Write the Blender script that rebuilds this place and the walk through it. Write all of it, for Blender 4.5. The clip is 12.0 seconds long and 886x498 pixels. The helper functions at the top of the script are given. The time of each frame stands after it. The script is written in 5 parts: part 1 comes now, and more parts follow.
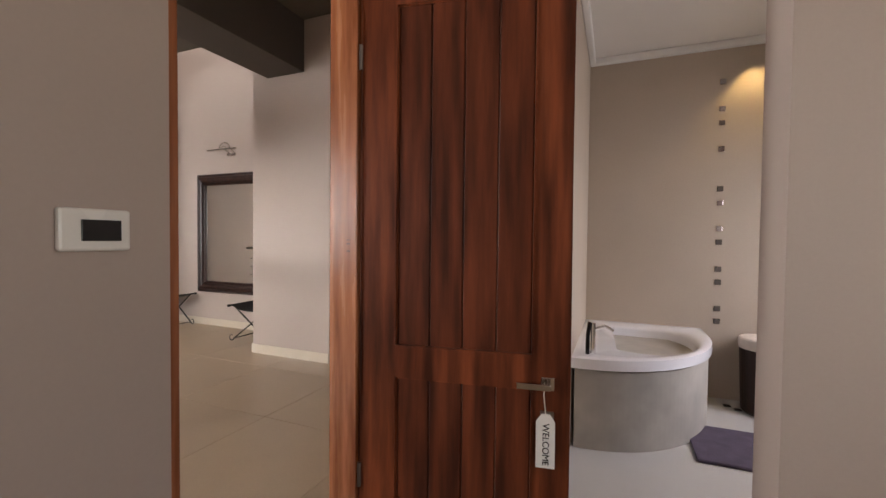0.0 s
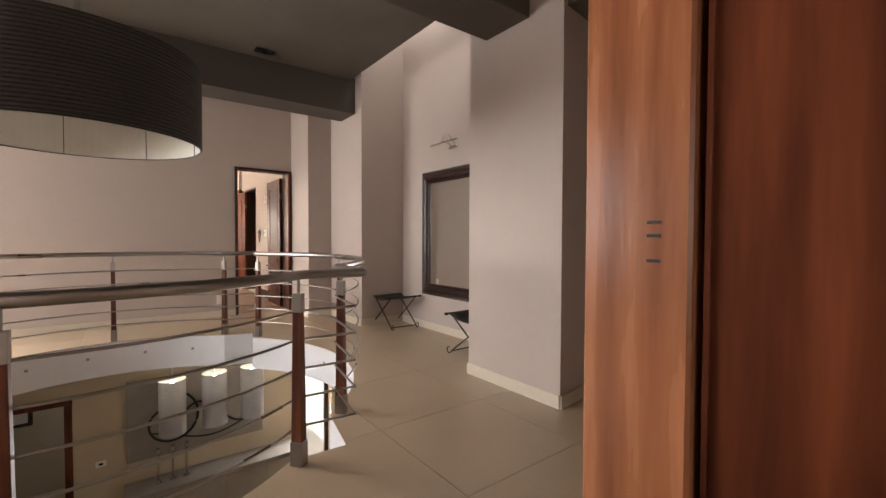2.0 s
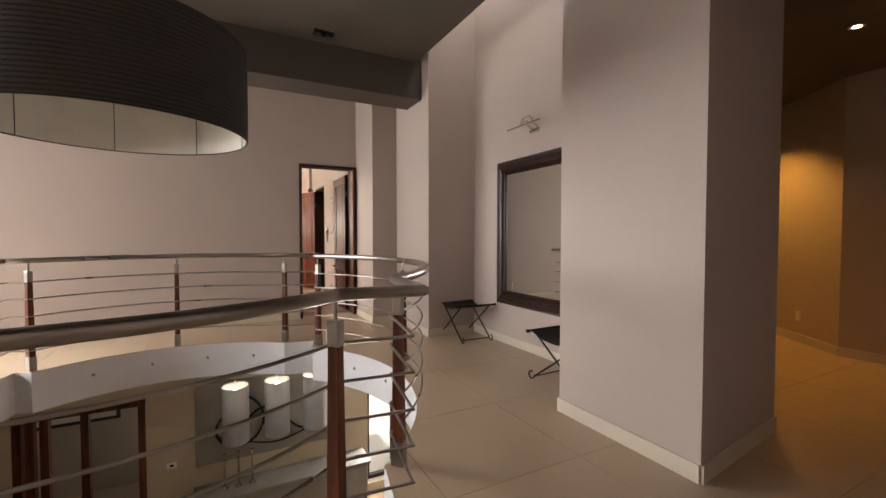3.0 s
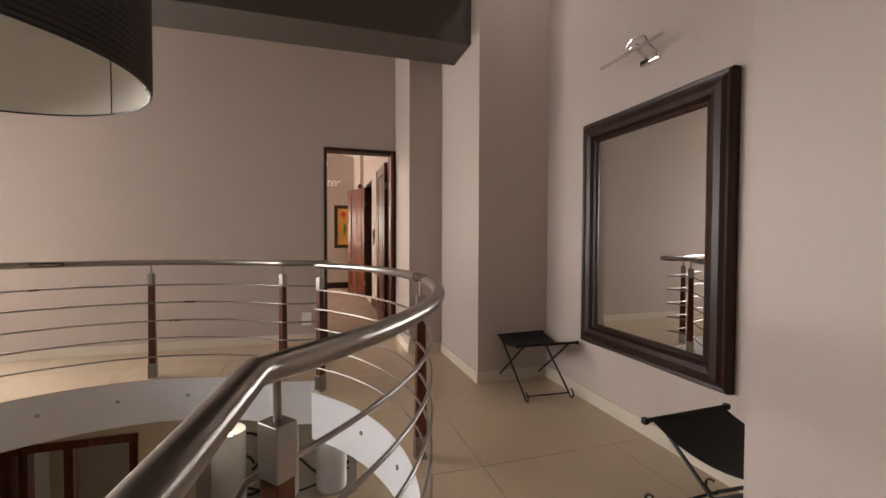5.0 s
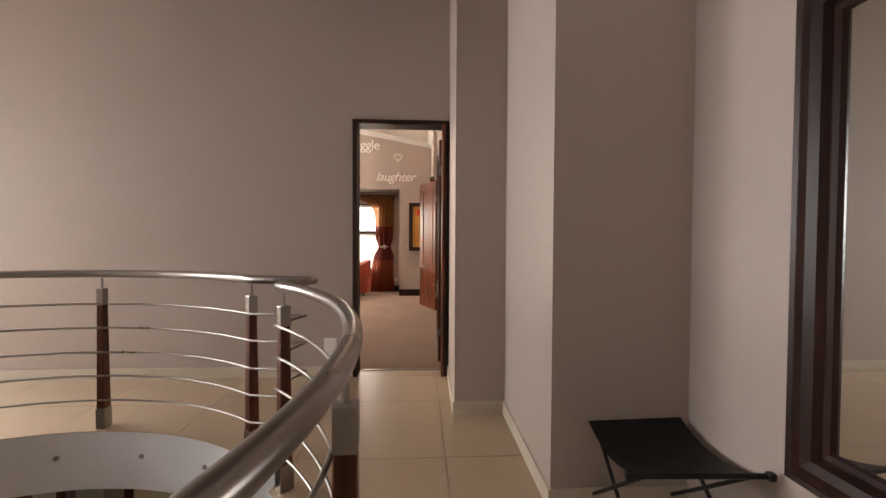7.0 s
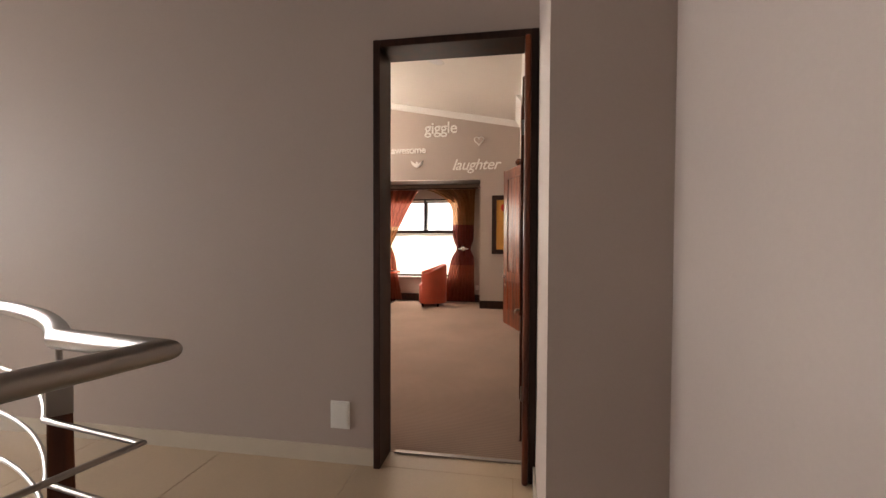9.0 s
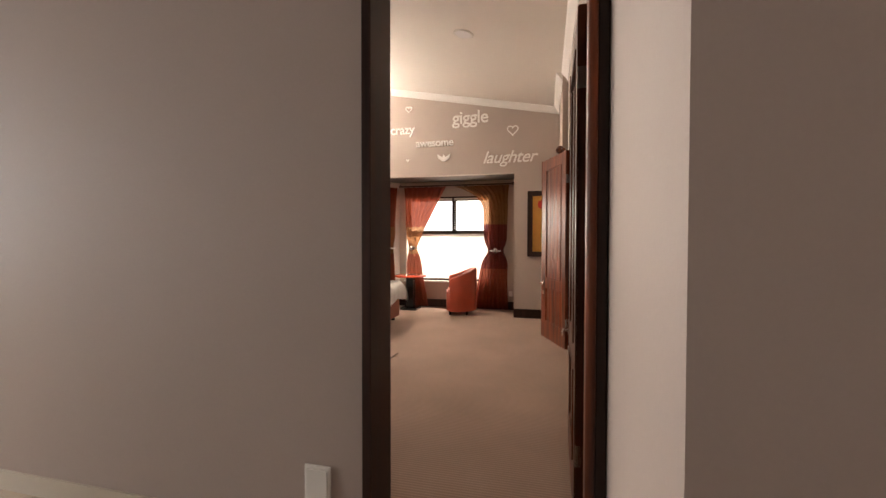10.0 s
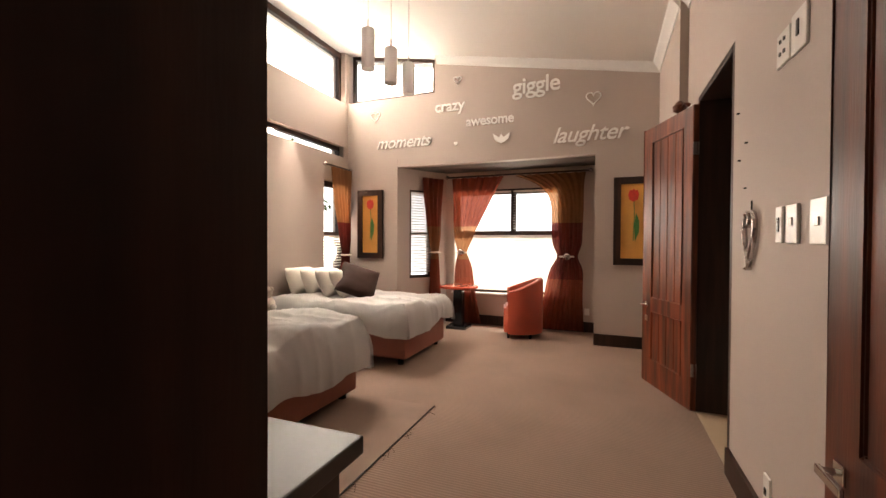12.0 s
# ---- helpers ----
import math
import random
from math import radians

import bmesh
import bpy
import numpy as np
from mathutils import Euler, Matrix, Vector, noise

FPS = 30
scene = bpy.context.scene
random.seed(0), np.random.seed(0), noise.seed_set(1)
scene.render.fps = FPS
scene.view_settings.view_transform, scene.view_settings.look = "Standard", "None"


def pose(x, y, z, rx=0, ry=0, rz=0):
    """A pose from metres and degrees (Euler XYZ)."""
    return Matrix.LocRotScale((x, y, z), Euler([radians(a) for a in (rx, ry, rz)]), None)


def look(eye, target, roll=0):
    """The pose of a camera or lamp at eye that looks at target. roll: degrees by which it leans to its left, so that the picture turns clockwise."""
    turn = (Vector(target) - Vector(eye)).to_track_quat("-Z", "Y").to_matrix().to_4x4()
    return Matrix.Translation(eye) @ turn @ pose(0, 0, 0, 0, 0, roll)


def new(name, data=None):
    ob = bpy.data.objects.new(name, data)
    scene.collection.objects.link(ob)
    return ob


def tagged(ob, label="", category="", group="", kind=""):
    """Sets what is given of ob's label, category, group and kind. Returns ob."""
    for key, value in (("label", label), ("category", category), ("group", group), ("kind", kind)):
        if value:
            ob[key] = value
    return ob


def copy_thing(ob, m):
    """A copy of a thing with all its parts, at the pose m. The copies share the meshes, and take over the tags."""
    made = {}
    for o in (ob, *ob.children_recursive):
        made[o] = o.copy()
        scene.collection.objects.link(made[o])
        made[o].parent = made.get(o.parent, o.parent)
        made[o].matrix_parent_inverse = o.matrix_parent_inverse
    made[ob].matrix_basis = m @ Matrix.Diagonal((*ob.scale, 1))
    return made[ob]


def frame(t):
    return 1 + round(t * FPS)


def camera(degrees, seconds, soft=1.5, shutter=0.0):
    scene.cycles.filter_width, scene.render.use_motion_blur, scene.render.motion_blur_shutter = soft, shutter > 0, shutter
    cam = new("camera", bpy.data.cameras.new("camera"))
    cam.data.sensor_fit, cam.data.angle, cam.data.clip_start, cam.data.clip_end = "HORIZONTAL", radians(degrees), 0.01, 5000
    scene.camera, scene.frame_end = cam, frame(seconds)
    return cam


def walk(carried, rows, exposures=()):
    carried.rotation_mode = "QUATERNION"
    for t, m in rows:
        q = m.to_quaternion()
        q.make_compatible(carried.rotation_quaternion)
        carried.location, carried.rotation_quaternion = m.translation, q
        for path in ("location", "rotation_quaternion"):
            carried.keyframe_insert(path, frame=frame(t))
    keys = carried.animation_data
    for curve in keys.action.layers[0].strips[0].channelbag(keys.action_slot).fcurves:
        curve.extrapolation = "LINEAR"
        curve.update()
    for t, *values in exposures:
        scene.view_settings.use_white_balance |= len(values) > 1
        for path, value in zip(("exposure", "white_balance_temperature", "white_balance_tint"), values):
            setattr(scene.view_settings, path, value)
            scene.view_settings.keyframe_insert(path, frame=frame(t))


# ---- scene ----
cam = camera(93.3, 12.0)
PATH = [
    (0, (0.544, -0.355, 1.32), (-0.218, 1.493, 1.268), 0.6),
    (0.5, (0.409, -0.116, 1.314), (-0.618, 1.599, 1.263), 0.7),
    (1, (0.21, 0.116, 1.313), (-1.041, 1.675, 1.258), 0.5),
    (1.5, (0.006, 0.363, 1.3), (-1.429, 1.754, 1.243), 0.2),
    (2, (-0.242, 0.604, 1.288), (-1.834, 1.814, 1.237), 0.2),
    (2.5, (-0.555, 0.791, 1.33), (-2.249, 1.853, 1.266), 0.1),
    (3, (-0.901, 0.975, 1.319), (-2.67, 1.906, 1.256), -0.0),
    (3.5, (-1.256, 1.172, 1.307), (-3.065, 2.022, 1.249), 0.2),
    (5.5, (-2.644, 2.171, 1.322), (-4.584, 2.653, 1.27), 0.2),
    (6, (-2.998, 2.383, 1.328), (-4.964, 2.744, 1.277), 0.3),
    (6.5, (-3.383, 2.542, 1.33), (-5.368, 2.779, 1.28), 0.2),
    (7, (-3.785, 2.689, 1.336), (-5.781, 2.8, 1.285), 0.3),
    (9, (-5.505, 2.842, 1.342), (-7.477, 2.511, 1.29), 0.2),
    (9.5, (-5.895, 2.813, 1.328), (-7.854, 2.409, 1.282), 0.1),
    (10, (-6.27, 2.765, 1.32), (-8.211, 2.282, 1.278), 0.1),
    (10.5, (-6.64, 2.688, 1.314), (-8.561, 2.133, 1.275), 0.1),
    (11, (-6.998, 2.595, 1.308), (-8.899, 1.974, 1.267), 0.2),
    (11.5, (-7.39, 2.465, 1.305), (-9.276, 1.801, 1.275), 0.2),
    (12, (-7.745, 2.352, 1.31), (-9.608, 1.627, 1.282), 0.3),
]
walk(cam, [(t, look(eye, target, roll)) for t, eye, target, roll in PATH],
     exposures=[(0.0, 0.9), (1.0, 0.9), (2.5, 0.8), (3.5, 0.62), (7.0, 0.58), (9.0, 0.36), (10.5, 0.3), (12.0, 0.15)])

# ---- light ----
world = bpy.data.worlds.new("world")
scene.world = world
world.use_nodes = True
sky = world.node_tree.nodes.new("ShaderNodeTexSky")
sky.sky_type, sky.sun_disc = "NISHITA", False
sky.sun_elevation, sky.sun_rotation = radians(65), radians(-100)
world.node_tree.links.new(sky.outputs[0], world.node_tree.nodes["Background"].inputs[0])
world.node_tree.nodes["Background"].inputs[1].default_value = 0.15


def lamp(name, kind, m, energy, color=(1, 1, 1), **more):
    data = bpy.data.lights.new(name, kind)
    data.energy, data.color = energy, color
    if kind == "AREA":
        data.shape, data.size, data.size_y = "RECTANGLE", more["size"], more["size_y"]
        data.spread = radians(more.get("spread", 180))
    elif kind == "SUN":
        data.angle = more["angle"]
    else:
        data.shadow_soft_size = more.get("radius", 0.05)
    if kind == "SPOT":
        data.spot_size, data.spot_blend = radians(more["cone"]), 0.6
    ob = new(name, data)
    ob.matrix_world = m
    return ob


DAY = (1.0, 0.965, 0.95)
WARM = (1.0, 0.85, 0.70)
lamp("sun", "SUN", look((-30, 4, 38), (-13, 1, 0)), 4.5, (1.0, 0.95, 0.86), angle=radians(0.5))
lamp("landing_window_light", "AREA", look((-7.9, -3.02, 1.95), (-4.0, -0.9, 0.9)), 180, DAY, size=2.5, size_y=1.8, spread=150)
# added fill from the unseen south side, lifts the west wall
lamp("south_fill_light", "AREA", look((-5.6, -4.4, 1.85), (-5.6, 0, 0.9)), 52, DAY, size=2.5, size_y=1.7, spread=130)
lamp("entry_window_light", "AREA", look((2.35, -0.6, 1.6), (0, 0.2, 1.5)), 8.5, (1.0, 0.87, 0.75), size=1.4, size_y=1.5)
lamp("bathroom_window_light", "AREA", look((2.9, 2.75, 1.55), (0, 2.9, 0.3)), 13, (0.97, 0.93, 1.0), size=0.9, size_y=1.1, spread=130)
lamp("bay_window_light", "AREA", look((-14.26, 0.85, 1.35), (-10, 0.85, 1.1)), 62, WARM, size=1.7, size_y=1.6)
lamp("clerestory_light", "AREA", look((-12.5, -1.66, 3.85), (-12.0, 1.0, 2.4)), 115, WARM, size=1.5, size_y=0.55)
lamp("clerestory_far_light", "AREA", look((-13.62, -0.8, 3.8), (-10, 0, 3.9)), 40, WARM, size=1.3, size_y=0.4)
lamp("slot_window_light", "AREA", look((-12.1, -1.60, 2.745), (-11.2, -0.5, 0.4)), 66, WARM, size=2.3, size_y=0.14, spread=110)
lamp("corner_window_light", "AREA", look((-13.15, -1.60, 1.6), (-12.6, 0.5, 1.0)), 16, WARM, size=0.45, size_y=1.2)
lamp("lower_window_light", "AREA", look((-7.9, 3.42, -1.7), (-4, 3, -2.0)), 55, DAY, size=0.4, size_y=1.6)
# added fill for the den, set in an unseen opening
lamp("den_fill_light", "AREA", look((-9.3, 0.95, -1.7), (-9.6, -1, -2.0)), 3, DAY, size=0.55, size_y=0.9)
lamp("high_window_light", "AREA", look((-7.15, -4.55, 4.2), (-7.5, 1, 3.4)), 4, DAY, size=1.0, size_y=0.6)
# added fill under the closed recess ceiling, brightens the wall above the mirror
lamp("recess_fill_light", "AREA", look((-4.6, 3.68, 4.68), (-4.6, 3.75, 0)), 9, DAY, size=2.2, size_y=0.5)
lamp("corridor_spot", "SPOT", look((-4.1, 6.85, 2.99), (-4.0, 6.75, 0)), 105, (1.0, 0.46, 0.08), cone=110, radius=0.03)
lamp("corridor_spot_near", "SPOT", look((-2.40, 5.59, 2.99), (-2.40, 5.59, 0)), 14, (1.0, 0.50, 0.12), cone=80, radius=0.03)
lamp("bathroom_spot", "SPOT", look((1.55, 3.62, 2.86), (1.5, 3.74, 0)), 9, (1.0, 0.7, 0.3), cone=80, radius=0.03)


# ---- materials ----
def mat(name, color, rough=0.5, metal=0.0, vary=0.1, scale=6.0, fine=120.0, bump=0.1, spec=0.5, stretch=(1, 1, 1), coat=0.0):
    """A surface with broad and fine variation of colour, gloss and relief."""
    m = bpy.data.materials.new(name)
    m.use_nodes = True
    nt = m.node_tree
    b = nt.nodes["Principled BSDF"]
    b.inputs["Roughness"].default_value, b.inputs["Metallic"].default_value = rough, metal
    b.inputs["Specular IOR Level"].default_value = spec
    b.inputs["Coat Weight"].default_value = coat
    co = nt.nodes.new("ShaderNodeTexCoord")
    mp = nt.nodes.new("ShaderNodeMapping")
    mp.inputs["Scale"].default_value = stretch
    nt.links.new(co.outputs["Object"], mp.inputs[0])
    broad, grain = nt.nodes.new("ShaderNodeTexNoise"), nt.nodes.new("ShaderNodeTexNoise")
    broad.inputs["Scale"].default_value, grain.inputs["Scale"].default_value = scale, fine
    broad.inputs["Detail"].default_value = 5
    for n in (broad, grain):
        nt.links.new(mp.outputs[0], n.inputs["Vector"])
    ramp = nt.nodes.new("ShaderNodeMapRange")
    ramp.inputs[3].default_value, ramp.inputs[4].default_value = 1 - vary * 2, 1 + vary * 2
    nt.links.new(broad.outputs[0], ramp.inputs[0])
    ramp2 = nt.nodes.new("ShaderNodeMapRange")
    ramp2.inputs[3].default_value, ramp2.inputs[4].default_value = 1 - vary * 0.8, 1 + vary * 0.8
    nt.links.new(grain.outputs[0], ramp2.inputs[0])
    mul = nt.nodes.new("ShaderNodeMath")
    mul.operation = "MULTIPLY"
    nt.links.new(ramp.outputs[0], mul.inputs[0])
    nt.links.new(ramp2.outputs[0], mul.inputs[1])
    info = nt.nodes.new("ShaderNodeObjectInfo")
    rnd = nt.nodes.new("ShaderNodeMapRange")
    rnd.inputs[3].default_value, rnd.inputs[4].default_value = 1 - vary * 0.35, 1 + vary * 0.35
    nt.links.new(info.outputs["Random"], rnd.inputs[0])
    mul2 = nt.nodes.new("ShaderNodeMath")
    mul2.operation = "MULTIPLY"
    nt.links.new(mul.outputs[0], mul2.inputs[0])
    nt.links.new(rnd.outputs[0], mul2.inputs[1])
    mix = nt.nodes.new("ShaderNodeVectorMath")
    mix.operation = "SCALE"
    mix.inputs[0].default_value = color
    nt.links.new(mul2.outputs[0], mix.inputs["Scale"])
    nt.links.new(mix.outputs[0], b.inputs["Base Color"])
    rr = nt.nodes.new("ShaderNodeMapRange")
    rr.inputs[3].default_value, rr.inputs[4].default_value = max(rough - 0.08, 0.02), min(rough + 0.08, 1)
    nt.links.new(broad.outputs[0], rr.inputs[0])
    nt.links.new(rr.outputs[0], b.inputs["Roughness"])
    if bump:
        bp = nt.nodes.new("ShaderNodeBump")
        bp.inputs["Strength"].default_value, bp.inputs["Distance"].default_value = bump, 0.003
        nt.links.new(grain.outputs[0], bp.inputs["Height"])
        nt.links.new(bp.outputs[0], b.inputs["Normal"])
    return m


def wood(name, dark, light, rough=0.42, along="z", coat=0.0):
    m = mat(name, light, rough, vary=0.15, bump=0.12, coat=coat, spec=0.32,
            stretch={"z": (6, 6, 0.5), "x": (0.5, 6, 6), "y": (6, 0.5, 6)}[along], scale=3.0, fine=26.0)
    nt = m.node_tree
    grain = [n for n in nt.nodes if n.type == "TEX_NOISE"][0]
    cr = nt.nodes.new("ShaderNodeValToRGB")
    cr.color_ramp.elements[0].position, cr.color_ramp.elements[1].position = 0.32, 0.68
    cr.color_ramp.elements[0].color, cr.color_ramp.elements[1].color = (*dark, 1), (*light, 1)
    nt.links.new(grain.outputs[0], cr.inputs[0])
    sc = [n for n in nt.nodes if n.type == "VECT_MATH"][0]
    nt.links.new(cr.outputs[0], sc.inputs[0])
    return m


def cloth(name, color, through_share=0.5, clear=0.0, vary=0.12):
    m = mat(name, color, 0.85, vary=vary, scale=5, fine=300, bump=0.2, spec=0.2)
    nt = m.node_tree
    b, out = nt.nodes["Principled BSDF"], nt.nodes["Material Output"]
    tr, mx = nt.nodes.new("ShaderNodeBsdfTranslucent"), nt.nodes.new("ShaderNodeMixShader")
    tr.inputs[0].default_value = (*color, 1)
    mx.inputs[0].default_value = through_share
    nt.links.new(b.outputs[0], mx.inputs[1])
    nt.links.new(tr.outputs[0], mx.inputs[2])
    last = mx
    if clear:
        tp, m2 = nt.nodes.new("ShaderNodeBsdfTransparent"), nt.nodes.new("ShaderNodeMixShader")
        tp.inputs[0].default_value = (*[min(1.0, 0.06 + 1.25 * c) for c in color], 1)
        m2.inputs[0].default_value = clear
        nt.links.new(mx.outputs[0], m2.inputs[1])
        nt.links.new(tp.outputs[0], m2.inputs[2])
        last = m2
    nt.links.new(last.outputs[0], out.inputs[0])
    return m


def glow(name, color, strength):
    m = bpy.data.materials.new(name)
    m.use_nodes = True
    b = m.node_tree.nodes["Principled BSDF"]
    b.inputs["Emission Color"].default_value = (*color, 1)
    b.inputs["Emission Strength"].default_value = strength
    b.inputs["Base Color"].default_value = (0.8, 0.8, 0.8, 1)
    return m


TAUPE = mat("taupe_paint", (0.445, 0.37, 0.325), 0.62, vary=0.03, scale=1.2, fine=90, bump=0.06, spec=0.35)
BATHPAINT = mat("bathroom_paint", (0.46, 0.38, 0.30), 0.55, vary=0.06, scale=1.5, fine=80, bump=0.08)
WHITE = mat("white_paint", (0.76, 0.74, 0.71), 0.55, vary=0.02, scale=2, bump=0.03)
FASCIA = mat("fascia_paint", (0.66, 0.65, 0.66), 0.5, vary=0.03, scale=2, bump=0.03)
CEILW = mat("ceiling_white", (0.74, 0.70, 0.65), 0.7, vary=0.02, scale=1.5, bump=0.04)
CONCRETE = mat("raw_concrete", (0.115, 0.097, 0.077), 0.85, vary=0.16, scale=1.6, fine=45, bump=0.35)
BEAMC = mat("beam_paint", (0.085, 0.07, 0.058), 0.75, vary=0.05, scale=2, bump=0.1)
TILE = mat("cream_floor_tile", (0.445, 0.335, 0.225), 0.32, vary=0.06, scale=2.2, fine=60, bump=0.03)
GROUT = mat("tile_grout", (0.40, 0.30, 0.203), 0.9, vary=0.08)
SKIRT = mat("cream_skirting_tile", (0.58, 0.51, 0.41), 0.35, vary=0.05, scale=3, bump=0.03)
MAHOG = wood("mahogany", (0.055, 0.012, 0.005), (0.20, 0.05, 0.018), 0.40)
MAHOGD = wood("dark_mahogany", (0.042, 0.010, 0.005), (0.135, 0.033, 0.013), 0.40)
FRAMEW = wood("dark_frame_wood", (0.014, 0.006, 0.004), (0.04, 0.015, 0.009), 0.44)
FRAMER = wood("red_frame_wood", (0.19, 0.055, 0.022), (0.40, 0.155, 0.07), 0.26)
POSTW = wood("post_wood", (0.06, 0.016, 0.008), (0.17, 0.05, 0.02), 0.35)
STEEL = mat("brushed_steel", (0.34, 0.31, 0.285), 0.30, metal=1.0, vary=0.02, scale=2, fine=30, bump=0.0)
CHROME = mat("chrome", (0.75, 0.74, 0.72), 0.12, metal=1.0, vary=0.03, bump=0.0)
IRON = mat("black_iron", (0.02, 0.018, 0.016), 0.45, metal=0.6, vary=0.1)
LEATHER = mat("black_leather", (0.018, 0.017, 0.016), 0.42, vary=0.15, scale=8, fine=160, bump=0.35)
PLASTIC = mat("white_plastic", (0.78, 0.76, 0.72), 0.25, vary=0.02, bump=0.0)
BLACKG = mat("black_gloss", (0.012, 0.012, 0.014), 0.12, vary=0.1, bump=0.0)
DESKTOP = mat("worn_black_lacquer", (0.04, 0.036, 0.033), 0.46, vary=0.12, scale=6, bump=0.03, spec=0.35)
SHADE = mat("dark_pleated_fabric", (0.035, 0.03, 0.026), 0.8, vary=0.1, bump=0.3)
SHADEIN = mat("shade_lining", (0.72, 0.69, 0.62), 0.6, vary=0.03, bump=0.05)
TUBW = mat("white_acrylic", (0.80, 0.79, 0.81), 0.14, vary=0.01, bump=0.0)
CEMENT = mat("tub_cement", (0.40, 0.37, 0.33), 0.6, vary=0.22, scale=2.2, fine=7, bump=0.05)
BATHFLOOR = mat("bathroom_screed", (0.52, 0.50, 0.48), 0.35, vary=0.05, scale=2, bump=0.04)
MATPURPLE = mat("purple_pile", (0.085, 0.065, 0.10), 0.95, vary=0.25, scale=14, fine=220, bump=0.9)
LINEN = mat("white_linen", (0.80, 0.79, 0.78), 0.85, vary=0.03, scale=7, fine=200, bump=0.15, spec=0.2)
PILLOW = mat("cream_linen", (0.72, 0.68, 0.62), 0.85, vary=0.05, scale=9, fine=200, bump=0.2, spec=0.2)
BROWNC = mat("brown_satin", (0.05, 0.024, 0.018), 0.7, vary=0.15, scale=8, bump=0.2, spec=0.15)
BEDBASE = mat("rust_upholstery", (0.27, 0.10, 0.065), 0.8, vary=0.08, scale=10, fine=250, bump=0.3)
REDL = mat("red_leather", (0.36, 0.055, 0.025), 0.38, vary=0.08, scale=6, fine=150, bump=0.2)
REDTOP = mat("red_lacquer", (0.45, 0.07, 0.03), 0.25, vary=0.05, bump=0.0)
GOLDP = mat("amber_canvas", (0.62, 0.31, 0.065), 0.6, vary=0.12, scale=5, fine=70, bump=0.2)
TULIPR = mat("red_oil_paint", (0.52, 0.03, 0.02), 0.5, vary=0.2, scale=20)
TULIPG = mat("green_oil_paint", (0.05, 0.17, 0.04), 0.5, vary=0.25, scale=20)
PANELG = mat("grey_art_panel", (0.24, 0.22, 0.20), 0.55, vary=0.15, scale=3)
LOWWALL = mat("lower_wall_paint", (0.50, 0.42, 0.31), 0.6, vary=0.04, scale=1.5)
PENDW = cloth("pale_pendant_fabric", (0.33, 0.32, 0.33), 0.06)
PENDG = cloth("frosted_pendant", (0.80, 0.77, 0.76), 0.5, vary=0.02)
BULB = glow("lamp_glow", (1.0, 0.86, 0.62), 14.0)
SKYGLOW = glow("bright_haze", (1.0, 0.98, 0.95), 2.6)
WORDW = mat("white_cutout_paint", (0.88, 0.86, 0.83), 0.45, vary=0.02, bump=0.02)
BULBW = glow("warm_downlight_glow", (1.0, 0.75, 0.4), 25.0)
CLOTHR = cloth("rust_voile", (0.25, 0.062, 0.032), 0.16, 0.27)
CLOTHG = cloth("gold_voile", (0.34, 0.165, 0.07), 0.20, 0.45)
CLOTHD = cloth("burgundy_voile", (0.14, 0.024, 0.018), 0.18, 0.2)
BLIND = cloth("white_blind_slat", (0.82, 0.80, 0.76), 0.55, vary=0.02)
BARK = mat("bark", (0.10, 0.075, 0.055), 0.9, vary=0.2, bump=0.6)
LEAF = cloth("leaf", (0.075, 0.10, 0.035), 0.35)
GRASS = mat("dry_ground", (0.46, 0.42, 0.36), 0.95, vary=0.25, scale=0.8, bump=0.4)
TOY = mat("pale_plush", (0.66, 0.60, 0.54), 0.95, vary=0.1, scale=20, fine=300, bump=0.6)
SILVER = mat("silver_bead", (0.62, 0.58, 0.58), 0.22, metal=1.0, vary=0.1)
MIRROR = mat("mirror_glass", (0.86, 0.87, 0.86), 0.0, metal=1.0, vary=0.0, bump=0.0)
MIRROR.node_tree.nodes["Principled BSDF"].inputs["Roughness"].default_value = 0.01
for link in list(MIRROR.node_tree.nodes["Principled BSDF"].inputs["Roughness"].links):
    MIRROR.node_tree.links.remove(link)

GLASS = bpy.data.materials.new("window_glass")
GLASS.use_nodes = True
GLASS.node_tree.nodes["Principled BSDF"].inputs["Transmission Weight"].default_value = 1.0
GLASS.node_tree.nodes["Principled BSDF"].inputs["Roughness"].default_value = 0.0
GLASS.node_tree.nodes["Principled BSDF"].inputs["IOR"].default_value = 1.45

CARPET = mat("ribbed_carpet", (0.285, 0.20, 0.155), 0.95, vary=0.12, scale=1.5, fine=260, bump=0.3, spec=0.1)
nt = CARPET.node_tree
wave = nt.nodes.new("ShaderNodeTexWave")
wave.bands_direction = "X"
wave.inputs["Scale"].default_value, wave.inputs["Distortion"].default_value = 14.0, 0.25
nt.links.new([n for n in nt.nodes if n.type == "TEX_COORD"][0].outputs["Object"], wave.inputs["Vector"])
bp2 = nt.nodes.new("ShaderNodeBump")
bp2.inputs["Strength"].default_value, bp2.inputs["Distance"].default_value = 0.5, 0.003
nt.links.new(wave.outputs["Color"], bp2.inputs["Height"])
nt.links.new([n for n in nt.nodes if n.type == "BUMP"][0].outputs[0], bp2.inputs["Normal"])
nt.links.new(bp2.outputs[0], nt.nodes["Principled BSDF"].inputs["Normal"])
rib = nt.nodes.new("ShaderNodeMapRange")
rib.inputs[3].default_value, rib.inputs[4].default_value = 0.80, 1.05
nt.links.new(wave.outputs["Color"], rib.inputs[0])
sc1 = [n for n in nt.nodes if n.type == "VECT_MATH"][0]
sc2 = nt.nodes.new("ShaderNodeVectorMath")
sc2.operation = "SCALE"
nt.links.new(sc1.outputs[0], sc2.inputs[0])
nt.links.new(rib.outputs[0], sc2.inputs["Scale"])
